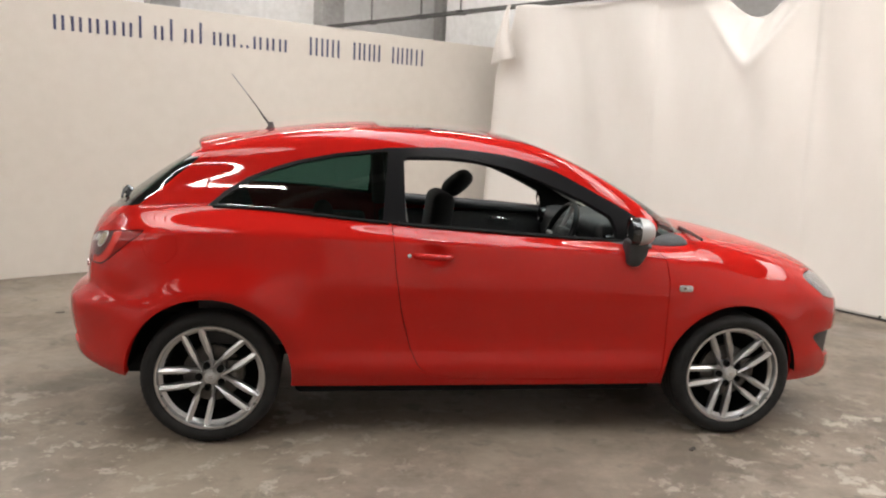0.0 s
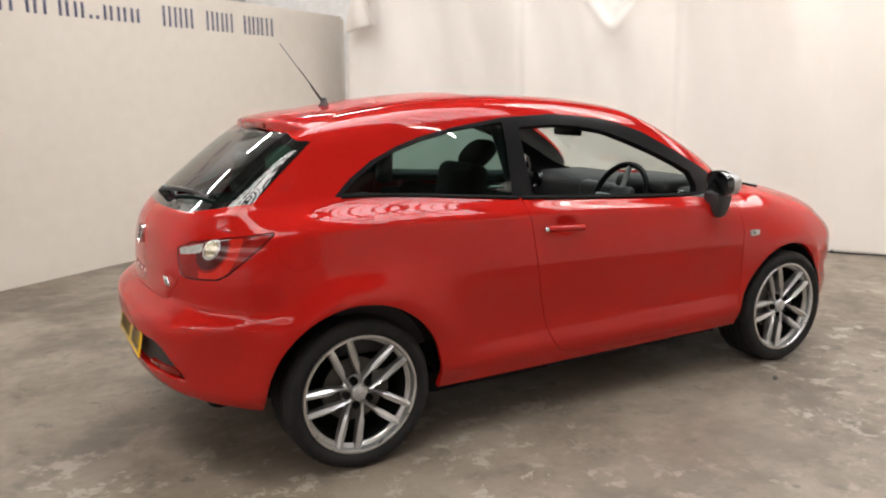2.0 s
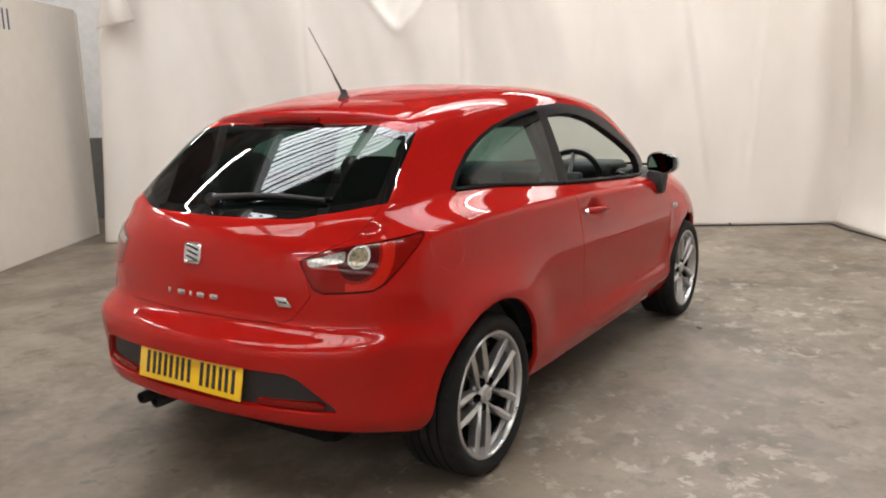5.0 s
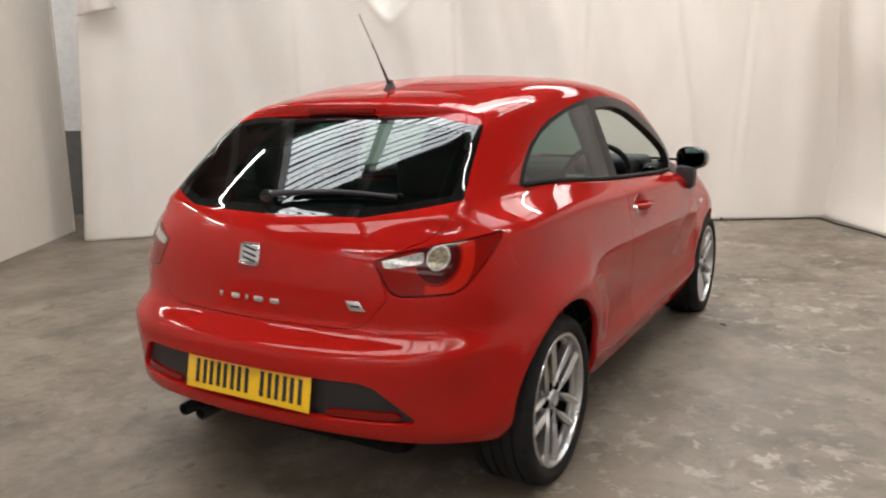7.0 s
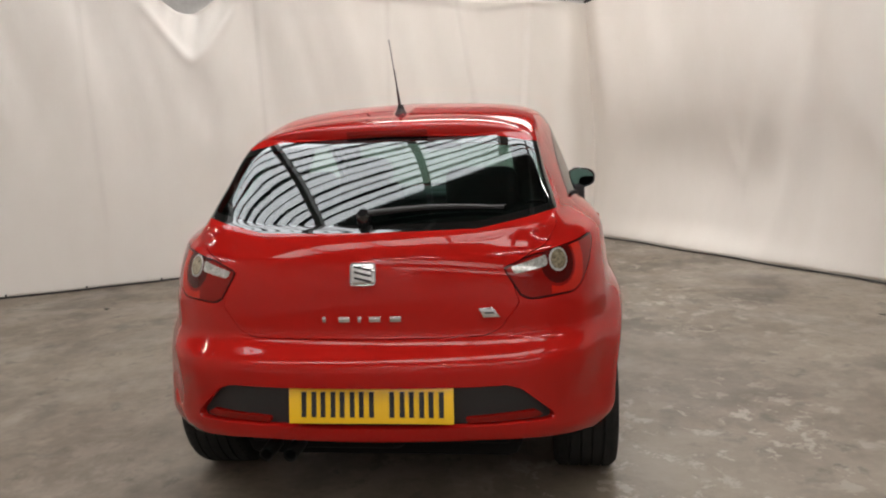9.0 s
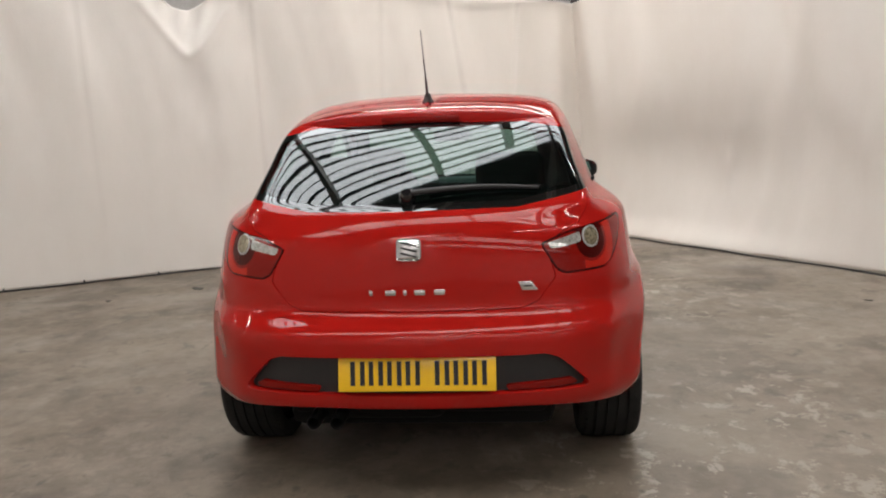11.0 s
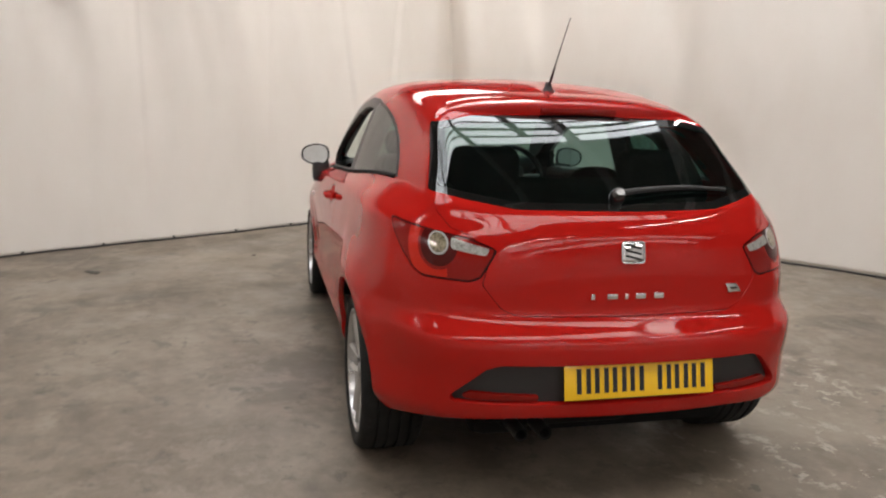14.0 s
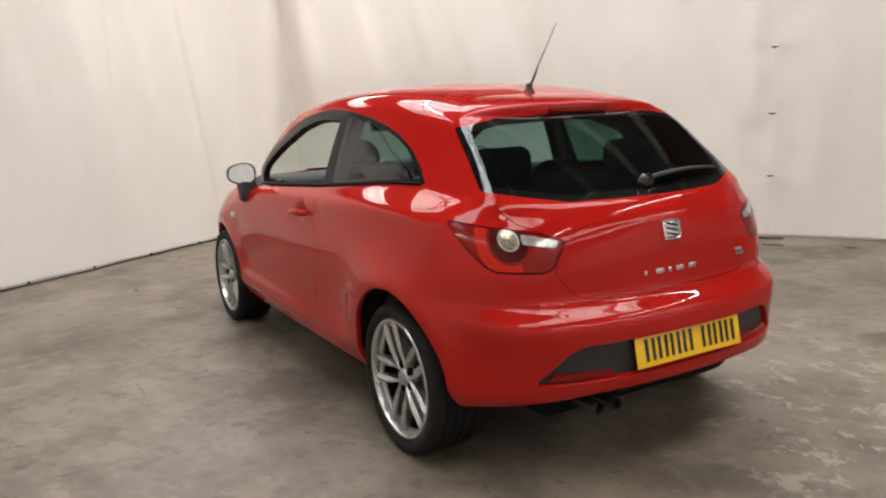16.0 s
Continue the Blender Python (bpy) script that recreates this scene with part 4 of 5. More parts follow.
for sgn in (-1, 1):
    half = lambda s: cut(s, lambda x, y, z, q: -sgn * y)[0]
    d = panel("door", half(door), M["paint"], car, rim=0.015)
    panel("window_frame", body_parts["doorframe", sgn], M["frame"], d, "satin black frame of an open window", rim=0.035)
    body_parts["door", sgn] = d
    panel("pillar_lining", half(post), M["liner"], car, "grey windscreen pillar lining", rim=0.0, lift=-0.028)
    panel("headlamp", half(head), M["headlamp"], car, "smoky clear headlamp", rim=0.01)
    # tail lamp: dark red housing, bright inner sweep, round cream lens, clear bar
    whole = half(lamp)
    bar, whole = cut(whole, lambda x, y, z, q: polygon(np.abs(q), z, [(0.458, 0.876), (0.588, 0.905), (0.590, 0.872), (0.478, 0.855)], 0.006))
    disc, whole = cut(whole, lambda x, y, z, q: np.hypot(np.abs(q) - 0.632, z - 0.886) - 0.030)
    halo, whole = cut(whole, lambda x, y, z, q: np.hypot(np.abs(q) - 0.632, z - 0.886) - 0.036)
    core, edge = cut(whole, lambda x, y, z, q: polygon(np.abs(q), z, LAMP, 0.008) + 0.006)
    well, core = cut(core, lambda x, y, z, q: np.hypot(np.abs(q) - 0.632, z - 0.880) - 0.066)
    sweep, core = cut(core, lambda x, y, z, q: np.maximum(np.abs(np.hypot(np.abs(q) - 0.632, z - 0.880) - 0.096) - 0.020, 0.60 - np.abs(q)))
    lampob = panel("tail_lamp", edge, M["lamp_dark"], car, "dark red wraparound tail lamp", rim=0.02)
    panel("lens", core, M["lamp_red"], lampob, rim=0.004)
    panel("lamp_well", well, M["lamp_dark"], lampob, "dark red ring inside the lamp", rim=0.004)
    panel("reflector", sweep, M["lamp_bright"], lampob, "bright red curved reflector", rim=0.004, lift=0.0008)
    panel("lens_surround", halo, M["silver"], lampob, rim=0.004, lift=0.002)
    panel("reversing_lens", disc, M["lamp_cream"], lampob, "round cream lens", rim=0.01, lift=0.004)
    panel("clear_lens", bar, M["lamp_clear"], lampob, "clear white bar lens", rim=0.004, lift=0.001)
# ---------------------------------------------------------------- lettering on the board: bars only
def bars(name, spans, z0, heights, label):
    thing = tagged(new(name), label, "lettering")
    for (u0, u1), hgt in zip(spans, heights):
        strokes = ((u0 + u1) / 2,) if u1 - u0 < 0.05 else (u0 + 0.011, u1 - 0.011)
        for c in strokes:
            bm = box((0.022, 0.004, hgt), (c, BOARD_V - 0.003, z0 + hgt / 2))
            bmesh.ops.transform(bm, matrix=ROOM, verts=bm.verts)
            part("bar", bm, M["navy"], thing, smooth=False)
    return thing


bars("wall_lettering", [(-1.01 + i * 0.139, -1.01 + i * 0.139 + (0.035 if t > 0.16 else 0.085)) for i, t in enumerate((0.12, 0.12, 0.12, 0.12, 0.12, 0.19, 0.12, 0.19, 0.12, 0.19, 0.12, 0.12, 0.03, 0.12, 0.12, 0.12))], 2.065, (0.12, 0.12, 0.12, 0.12, 0.12, 0.19, 0.12, 0.19, 0.12, 0.19, 0.12, 0.12, 0.03, 0.12, 0.12, 0.12), "row of navy vinyl bars on the cream board")
bars("wall_lettering", [(1.43 + k, 1.43 + k + w) for k, w in ((0, 0.09), (0.13, 0.035), (0.20, 0.09), (0.33, 0.035), (0.54, 0.09), (0.67, 0.09), (0.80, 0.09), (1.06, 0.09), (1.19, 0.09), (1.32, 0.10), (1.47, 0.035))], 2.06, (0.18,) * 11, "row of navy vinyl bars on the cream board")

# ---------------------------------------------------------------- wheels
def make_wheel():
    """A wheel whose face looks to -y, hub at the origin."""
    w = part("wheel", lathe([(0.236, -0.004), (0.239, -0.012), (0.235, -0.018), (0.227, -0.018), (0.223, -0.010), (0.2215, 0.010), (0.2150, 0.012), (0.2125, 0.017), (0.208, 0.020), (0.208, 0.028), (0.226, 0.028)], 72, closed=True), M["alloy"], car, "silver alloy wheel with five twin spokes")
    tread = [(0.232, -0.004), (0.240, -0.016), (0.262, -0.027), (0.281, -0.024), (0.293, -0.012), (0.299, 0.004)]
    for y in (0.03, 0.07, 0.11, 0.15):
        tread += [(0.3015, y - 0.014), (0.302, y - 0.005), (0.294, y - 0.004), (0.294, y + 0.004), (0.302, y + 0.005)]
    tread += [(0.299, 0.178), (0.292, 0.192), (0.279, 0.203), (0.262, 0.206), (0.240, 0.195), (0.232, 0.184)]
    part("tyre", lathe(tread, 72), M["tyre"], w, "black low-profile tyre")
    blocks = []
    for k in range(60):
        for y, sgn in ((0.010, 1), (0.176, -1)):
            b = box((0.010, 0.022, 0.012), (0, y, 0.2935), 0.0)
            bmesh.ops.transform(b, matrix=Matrix.Rotation(k * math.tau / 60 + (0.05 if sgn < 0 else 0), 4, "Y"), verts=b.verts)
            blocks.append(b)
    tagged(part("tread", merge(*blocks), M["tyre"], w, smooth=False), kind="stuff")
    # the alloy barrel is coloured near black to stand for the shade inside
    part("barrel", lathe([(0.209, 0.026), (0.204, 0.06), (0.204, 0.16), (0.196, 0.163), (0.19, 0.165), (0.06, 0.165), (0.05, 0.160), (0.0, 0.16)], 48), M["gap"], w, "inside of the wheel, painted near black for its shade")
    part("brake_disc", lathe([(0.0, 0.06), (0.05, 0.06), (0.065, 0.066), (0.128, 0.066), (0.130, 0.070), (0.130, 0.086), (0.06, 0.088), (0.0, 0.088)], 48), M["iron"], w, "grey iron brake disc")
    caliper = box((0.075, 0.06, 0.10), (0.105, 0.07, 0.02), 0.012)
    part("caliper", caliper, M["iron"], w)
    part("hub", lathe([(0.0, 0.006), (0.030, 0.006), (0.034, 0.012), (0.037, 0.020), (0.062, 0.024), (0.067, 0.03), (0.064, 0.05), (0.0, 0.055)], 48), M["alloy"], w)
    part("centre_cap", lathe([(0.0, -0.004), (0.020, -0.003), (0.0265, 0.000), (0.0275, 0.006)], 32), M["silver"], w, "round silver centre cap")
    part("cap_mark", merge(box((0.020, 0.002, 0.004), (0, -0.004, 0.005), 0.0008), box((0.020, 0.002, 0.004), (0, -0.004, -0.003), 0.0008)), M["chrome"], w)
    for k in range(5):
        a = radians(21) + k * math.tau / 5
        rot = Matrix.Rotation(-a, 4, "Y")
        # bolt holes get the same near black as painted shade
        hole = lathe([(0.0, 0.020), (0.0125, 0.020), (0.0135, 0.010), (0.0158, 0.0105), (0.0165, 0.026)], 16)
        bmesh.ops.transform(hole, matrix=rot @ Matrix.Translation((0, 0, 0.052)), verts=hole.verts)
        part("wheel_bolt", hole, M["gap"], w, "recessed wheel bolt, painted dark for the shade in its hole")
        for sgn in (-1, 1):
            # a spoke: rectangular bar, widest beyond the middle, with a raised ridge
            bm = bmesh.new()
            rings = []
            for r, off, half, face, deep in ((0.034, 0.0235, 0.0058, 0.010, 0.045), (0.062, 0.0290, 0.0062, 0.005, 0.045), (0.090, 0.0325, 0.0070, 0.000, 0.042), (0.112, 0.0345, 0.0128, -0.005, 0.040), (0.160, 0.0372, 0.0135, -0.009, 0.036), (0.205, 0.0395, 0.0125, -0.0110, 0.030), (0.2265, 0.0405, 0.0118, -0.0115, 0.020)):
                c, half = sgn * off, half * 1.06
                prof = [(c - half, face + 0.011), (c - half * 0.92, face + 0.0085), (c + sgn * half * 0.20, face - 0.001), (c + half * 0.92, face + 0.0085), (c + half, face + 0.011), (c + half * 0.8, deep), (c - half * 0.8, deep)]
                rings.append([bm.verts.new((d, y, r)) for d, y in prof])
            for p, q in zip(rings, rings[1:]):
                for i in range(7):
                    bm.faces.new((p[i], p[(i + 1) % 7], q[(i + 1) % 7], q[i]))
            bm.faces.new(rings[0]), bm.faces.new(rings[-1])
            bmesh.ops.recalc_face_normals(bm, faces=bm.faces[:])
            bmesh.ops.transform(bm, matrix=rot, verts=bm.verts)
            part("spoke", sharp(bm, 12), M["alloy"], w)
    return w


def place_copy(ob, m):
    c = copy_thing(ob, m)
    c.parent = ob.parent
    return c


FACE = 0.792
wheel = make_wheel()
wheel.matrix_basis = Matrix.Translation((-HUB, -FACE, 0.302))
place_copy(wheel, Matrix.Translation((HUB, -FACE, 0.302)))
place_copy(wheel, Matrix.Translation((-HUB, FACE, 0.302)) @ Matrix.Rotation(math.pi, 4, "Z"))
place_copy(wheel, Matrix.Translation((HUB, FACE, 0.302)) @ Matrix.Rotation(math.pi, 4, "Z"))
# arch liners, floor pan and dark underside
for x in (-HUB, HUB):
    for s in (-1, 1):
        bm = bmesh.new()
        arcs = []
        for k in range(25):
            a = radians(2 + k * 176 / 24)
            xc, zc, r0 = (x - 0.008, 0.307, 0.359) if x < 0 else (x, 0.297, 0.353)
            arcs.append([bm.verts.new((xc + r * math.cos(a), s * y, zc + r * math.sin(a))) for r, y in ((r0, 0.765), (r0, 0.50), (0.05, 0.50))])
        for p, q in zip(arcs, arcs[1:]):
            bm.faces.new((p[0], p[1], q[1], q[0])), bm.faces.new((p[1], p[2], q[2], q[1]))
        part("wheel_arch_liner", bm, M["gap"], car, "black wheel arch liner")
# boxes hung low to block light; near black stands for shade under the car
part("floor_pan", merge(box((1.75, 1.36, 0.11), (0.0, 0, 0.235), 0.03), box((0.80, 0.96, 0.16), (-1.34, 0, 0.29), 0.05), box((0.9, 0.96, 0.12), (1.45, 0, 0.30), 0.04)), M["gap"], car, "dark underside")
part("rear_valance", box((0.06, 0.90, 0.12), (-1.74, 0, 0.335), 0.025, 3), M["gap"], car, "black plastic lower valance")
for y in (0.352, 0.270):
    pipe = part("tailpipe", lathe([(0.0195, 0.0), (0.0212, -0.003), (0.0230, 0.0), (0.0230, 0.16), (0.020, 0.16), (0.0192, 0.01), (0.018, 0.14), (0.0, 0.14)], 28, axis="Z"), M["pipe"], car, "dull metal twin tailpipe")
    pipe.matrix_basis = pose(-1.880, y, 0.282, 0, 90, 0)
# near black here is painted shade, not the metal's own colour
part("silencer", box((0.30, 0.50, 0.13), (-1.62, 0.15, 0.31), 0.05, 4), M["gap"], car)

# ---------------------------------------------------------------- spoiler, aerial, wiper, badges
def make_spoiler():
    bm = bmesh.new()
    rings = []
    n = 56
    for i in range(n + 1):
        s = -1 + 2 * i / n
        y = 0.556 * s
        a = abs(s)
        tip = -1.366 + 0.090 * a ** 3.0          # rear edge in plan
        topz = 1.338 - 0.020 * a ** 2 - 0.040 * a ** 6 - 0.012 * a ** 14
        root = -1.10
        zroot = float(roof(root)) + 0.001 - 0.036 * a ** 3 - 0.012 * a ** 8
        thick = 0.074 - 0.006 * a ** 2 - 0.010 * a ** 14
        mid = (root + tip) / 2
        prof = [(root, zroot), (mid, (zroot + topz) / 2 + 0.006), (tip + 0.02, topz + 0.002), (tip + 0.004, topz - 0.004), (tip, topz - 0.012), (tip + 0.012, topz - thick + 0.006), (tip + 0.022, topz - thick), (tip + 0.08, topz - thick + 0.004), (root, zroot - 0.06)]
        rings.append([bm.verts.new((x, y * w, z)) for (x, z), w in zip(prof, (0.86, 0.94, 0.995, 1, 1, 1, 1, 0.97, 0.86))])
    m = len(rings[0])
    for p, q in zip(rings, rings[1:]):
        for k in range(m):
            bm.faces.new((p[k], p[(k + 1) % m], q[(k + 1) % m], q[k]))
    bm.faces.new(rings[0]), bm.faces.new(rings[-1][::-1])
    bmesh.ops.recalc_face_normals(bm, faces=bm.faces[:])
    return sharp(bm, 50)


spoiler = part("spoiler", make_spoiler(), M["paint"], tailgate, "red roof spoiler")
part("brake_light", box((0.020, 0.30, 0.020), (-1.360, 0, 1.307), 0.004), M["lamp_red"], spoiler, "dark red high brake light")
aerial = part("aerial", lathe([(0.0, -0.004), (0.030, -0.004), (0.028, 0.004), (0.017, 0.018), (0.011, 0.040), (0.0, 0.042)], 24, axis="Z"), M["plastic"], car, "black whip aerial")
aerial.matrix_basis = pose(-1.035, 0, 1.380)
part("aerial_rod", tube([(0, 0, 0.015), (-0.055, 0, 0.09), (-0.064, 0, 0.105), (-0.193, 0, 0.272)], [0.0065, 0.0045, 0.0028, 0.0022], 8), M["plastic"], aerial)
part("aerial_tip", tube([(-0.118, 0, 0.175), (-0.196, 0, 0.276)], [0.0031, 0.0026], 8), M["silver"], aerial, "pale grey upper half of the aerial")

# wiper on the glass, resting
def on_glass(y, z, lift=0.0):
    """A point on the rear window at that y and z."""
    A = rear_glass[0]
    k = np.argmin((A[:, 1] - y) ** 2 + (A[:, 2] - z) ** 2)
    return Vector(A[k, :3] + A[k, 3:6] * lift)


wiper = part("wiper", tube([on_glass(0.0, 1.03, 0.030).lerp(on_glass(-0.43, 1.040, 0.016), k / 21) + Vector((0.0, 0.0, 0.012 * math.sin(k / 21 * math.pi))) for k in range(22)], [0.010 - 0.0002 * k for k in range(22)], 8), M["plastic"], tailgate, "black rear wiper at rest")
pivot = lathe([(0.0, 0.040), (0.016, 0.040), (0.024, 0.030), (0.027, 0.0)], 20, axis="Z")
pivot_ob = part("pivot_cap", pivot, M["gloss_black"], wiper)
pivot_ob.matrix_basis = Matrix.Translation(on_glass(0.01, 1.030)) @ Vector((-0.7, 0, 0.7)).to_track_quat("Z", "X").to_matrix().to_4x4()
part("blade", tube([on_glass(-0.06, 1.045, 0.010).lerp(on_glass(-0.44, 1.052, 0.008), k / 23) for k in range(24)], 0.006, 6), M["gap"], wiper)


def on_body(sheet, y, z, lift=0.0):
    A = sheet[0]
    k = np.argmin((A[:, 1] - y) ** 2 + (A[:, 2] - z) ** 2 + np.where(A[:, 0] > 0, 9, 0))
    return Vector(A[k, :3] + A[k, 3:6] * lift), Vector(A[k, 3:6])


def seat_on(ob, sheet, y, z, lift):
    """Sets a flat piece (its face towards -x) on the tail at y, z."""
    p, nrm = on_body(sheet, y, z, lift)
    nrm.y *= 0.8
    x = -nrm.normalized()
    yv = Vector((0, 0, 1)).cross(x).normalized()
    zv = x.cross(yv)
    ob.matrix_basis = Matrix.Translation(p) @ Matrix((x, yv, zv)).transposed().to_4x4()


badge = part("badge", box((0.012, 0.082, 0.072), (0, 0, 0), 0.012, 3), M["chrome"], tailgate, "square chrome badge plate")
seat_on(badge, tail, 0, 0.872, 0.004)
for k in range(3):
    part("badge_bar", box((0.004, 0.056, 0.007), (-0.007, 0, -0.018 + 0.018 * k), 0.001, 1, Matrix.Rotation(radians(14), 4, "X")), M["ink"], badge)
for k, wd in enumerate((0.012, 0.038, 0.012, 0.038, 0.038)):
    y = 0.135 - 0.0565 * k - (0.006 if k else 0)
    ch = part("tail_lettering", box((0.005, wd * 0.94, 0.018), (0, 0, 0), 0.0015), M["chrome"], tailgate, "small chrome bar")
    seat_on(ch, tail, y, 0.731, 0.002)
mark = part("trim_badge", prism([(-0.034, -0.015), (0.020, -0.015), (0.034, 0.016), (-0.010, 0.016)], 0.007, "YZ", bevel=0.002), M["chrome"], tailgate, "small chrome trim badge")
seat_on(mark, tail, -0.395, 0.742, 0.003)
part("badge_bar", box((0.004, 0.03, 0.006), (-0.004, 0, 0), 0.001), M["ink"], mark)

# yellow rear plate with plain bars
plate = part("number_plate", box((0.006, 0.520, 0.111), (0, 0, 0), 0.0025), M["yellow"], bump, "yellow rear plate with black bars")
plate.matrix_basis = pose(-1.943, -0.019, 0.473, 0, 11, 0)
for k in range(7):
    y = 0.195 - k * 0.061 - (0.035 if k > 3 else 0)
    for dy in (-0.016, 0.016):
        part("plate_bar", box((0.002, 0.0155, 0.079), (-0.0035, y + dy, 0.004), 0.0), M["ink"], plate, smooth=False)

# ---------------------------------------------------------------- handles, mirrors, repeaters
for sgn in (-1, 1):
    d = body_parts["door", sgn]
    part("door_handle", tube([(-0.345, sgn * 0.806, 0.868), (-0.325, sgn * 0.832, 0.868), (-0.24, sgn * 0.838, 0.866), (-0.19, sgn * 0.832, 0.864), (-0.178, sgn * 0.803, 0.864)], [0.013, 0.015, 0.014, 0.014, 0.012], 12), M["paint"], d, "red pull handle")
    if sgn < 0:
        lock = part("lock", lathe([(0.0, -0.004), (0.009, -0.003), (0.011, 0.002), (0.011, 0.02)], 20), M["chrome"], d, "round metal door lock")
        lock.matrix_basis = Matrix.Translation((-0.371, -0.818, 0.868))
    rep = part("side_repeater", prism([(-0.034, -0.010), (-0.026, -0.016), (0.026, -0.016), (0.034, -0.010), (0.034, 0.010), (0.026, 0.016), (-0.026, 0.016), (-0.034, 0.010)], 0.014, "XZ", bevel=0.003), M["lamp_clear"], car, "clear oval side repeater")
    rep.matrix_basis = Matrix.Translation((0.949, sgn * 0.812, 0.733))
    part("bulb", box((0.012, 0.006, 0.010), (-0.006, -0.006 * -sgn, 0), 0.002), M["lamp_dark"], rep)
    # mirror: silver cap, black shell, glass, arm
    arm = part("door_mirror", prism([(0.645, 0.838), (0.70, 0.832), (0.735, 0.88), (0.75, 0.94), (0.70, 0.975), (0.64, 0.955)], 0.10, "XZ", (0, sgn * 0.785, 0), 0.02), M["plastic"], d, "black and silver door mirror")
    place = pose(0.680, sgn * 0.818, 1.000, 0, 0, -8 if sgn > 0 else -10)
    for piece, mat, label, rings in (
            ("mirror_shell", M["gloss_black"], "", ((-0.022, 0.86), (-0.030, 0.90), (-0.032, 0.96), (-0.026, 1.0), (0.004, 1.0), (0.020, 0.99), (0.030, 0.5))),
            ("mirror_cap", M["silver"], "silver mirror cap", ((0.006, 1.004), (0.020, 0.995), (0.042, 0.93), (0.060, 0.80), (0.073, 0.58), (0.080, 0.30), (0.081, 0.0))),
            ("mirror_glass", M["mirror"], "mirror glass", ((-0.0255, 0.885), (-0.0256, 0.5), (-0.0257, 0.0)))):
        bm = bmesh.new()
        loops = []
        for x, k in rings:
            loop = []
            for a in range(36):
                c, d = math.cos(a * math.tau / 36), math.sin(a * math.tau / 36)
                y, z = 0.083 * math.copysign(abs(c) ** 0.68, c), 0.064 * math.copysign(abs(d) ** 0.72, d)
                z *= 1 - 0.22 * max(0, y / 0.083)
                loop.append(bm.verts.new((x, sgn * y * k, z * k)))
            loops.append(loop)
        for p, q in zip(loops, loops[1:]):
            for a in range(36):
                bm.faces.new((p[a], p[(a + 1) % 36], q[(a + 1) % 36], q[a]))
        bmesh.ops.remove_doubles(bm, verts=bm.verts, dist=1e-6)
        bmesh.ops.recalc_face_normals(bm, faces=bm.faces[:])
        piece_ob = part(piece, sharp(bm, 50), mat, arm, label)
        piece_ob.matrix_basis = place @ Matrix.Rotation(radians(4), 4, "Y") if piece == "mirror_glass" else place

# belt strips along the foot of the windows
for sgn in (-1, 1):
    for x0, x1, par in ((-1.235, -0.462, car), (-0.445, 0.80, body_parts["door", sgn])):
        A = body[0]
        pts = []
        for k in range(25):
            x = x0 + (x1 - x0) * k / 24
            z = float(belt(x)) + 0.006
            sel = np.argmin((A[:, 0] - x) ** 2 + (A[:, 2] - z) ** 2 + np.where(A[:, 1] * sgn < 0, 9, 0))
            pts.append(Vector(A[sel, :3] + A[sel, 3:6] * 0.002) * 1.0)
        for k in range(25):
            pts[k].x = x0 + (x1 - x0) * k / 24
            pts[k].z = float(belt(pts[k].x)) + 0.006
        sm = [pts[0]] + [(pts[k - 1] + pts[k] * 2 + pts[k + 1]) / 4 for k in range(1, 24)] + [pts[-1]]
        part("belt_strip", tube(sm, 0.0075, 8), M["gap"], par, "black rubber window strip")

# ---------------------------------------------------------------- interior
inside = part("cabin_floor", merge(box((1.9, 1.36, 0.04), (0.05, 0, 0.34), 0.01), box((0.9, 1.05, 0.04), (-1.35, 0, 0.55), 0.01)), M["fabric"], car, "black cabin floor carpet")
part("headlining", prism([(-1.38, 0.0), (-1.30, 0.045), (-0.35, 0.10), (0.10, 0.065), (0.12, 0.05), (-0.35, 0.075), (-1.30, 0.02)], 0.80, "XZ", (0, 0, 1.262), 0.006), M["liner"], car, "grey headlining")
for sgn in (-1, 1):
    part("door_card", merge(box((1.22, 0.06, 0.52), (0.20, sgn * 0.735, 0.64), 0.025), box((0.55, 0.07, 0.06), (0.15, sgn * 0.69, 0.72), 0.025)), M["dash"], body_parts["door", sgn], "dark grey door lining")
    part("door_pull", tube([(0.30, sgn * 0.70, 0.855), (0.34, sgn * 0.675, 0.86), (0.40, sgn * 0.675, 0.855), (0.43, sgn * 0.70, 0.845)], 0.012, 8), M["chrome"], body_parts["door", sgn], "silver inner handle")
    top = [(x, sgn * 0.698, float(belt(x)) - 0.018) for x in np.linspace(-0.42, 0.80, 14)]
    part("door_top", tube(top, 0.028, 8), M["dash"], body_parts["door", sgn], "black inner top of the door")
    part("rear_side_lining", box((0.80, 0.06, 0.46), (-0.90, sgn * 0.69, 0.655), 0.03), M["dash"], car, "dark grey rear side lining")
    part("pillar_lining", tube([(-0.41, sgn * 0.70, 0.95), (-0.43, sgn * 0.62, 1.15), (-0.45, sgn * 0.545, 1.32)], [0.05, 0.042, 0.04], 8), M["dash"], car, "dark centre pillar lining")
    part("pillar_lining", tube([(-1.30, sgn * 0.53, 1.02), (-1.24, sgn * 0.51, 1.12), (-1.10, sgn * 0.48, 1.22), (-0.92, sgn * 0.46, 1.27)], [0.05, 0.045, 0.035, 0.03], 8), M["dash"], car, "dark rear pillar lining")


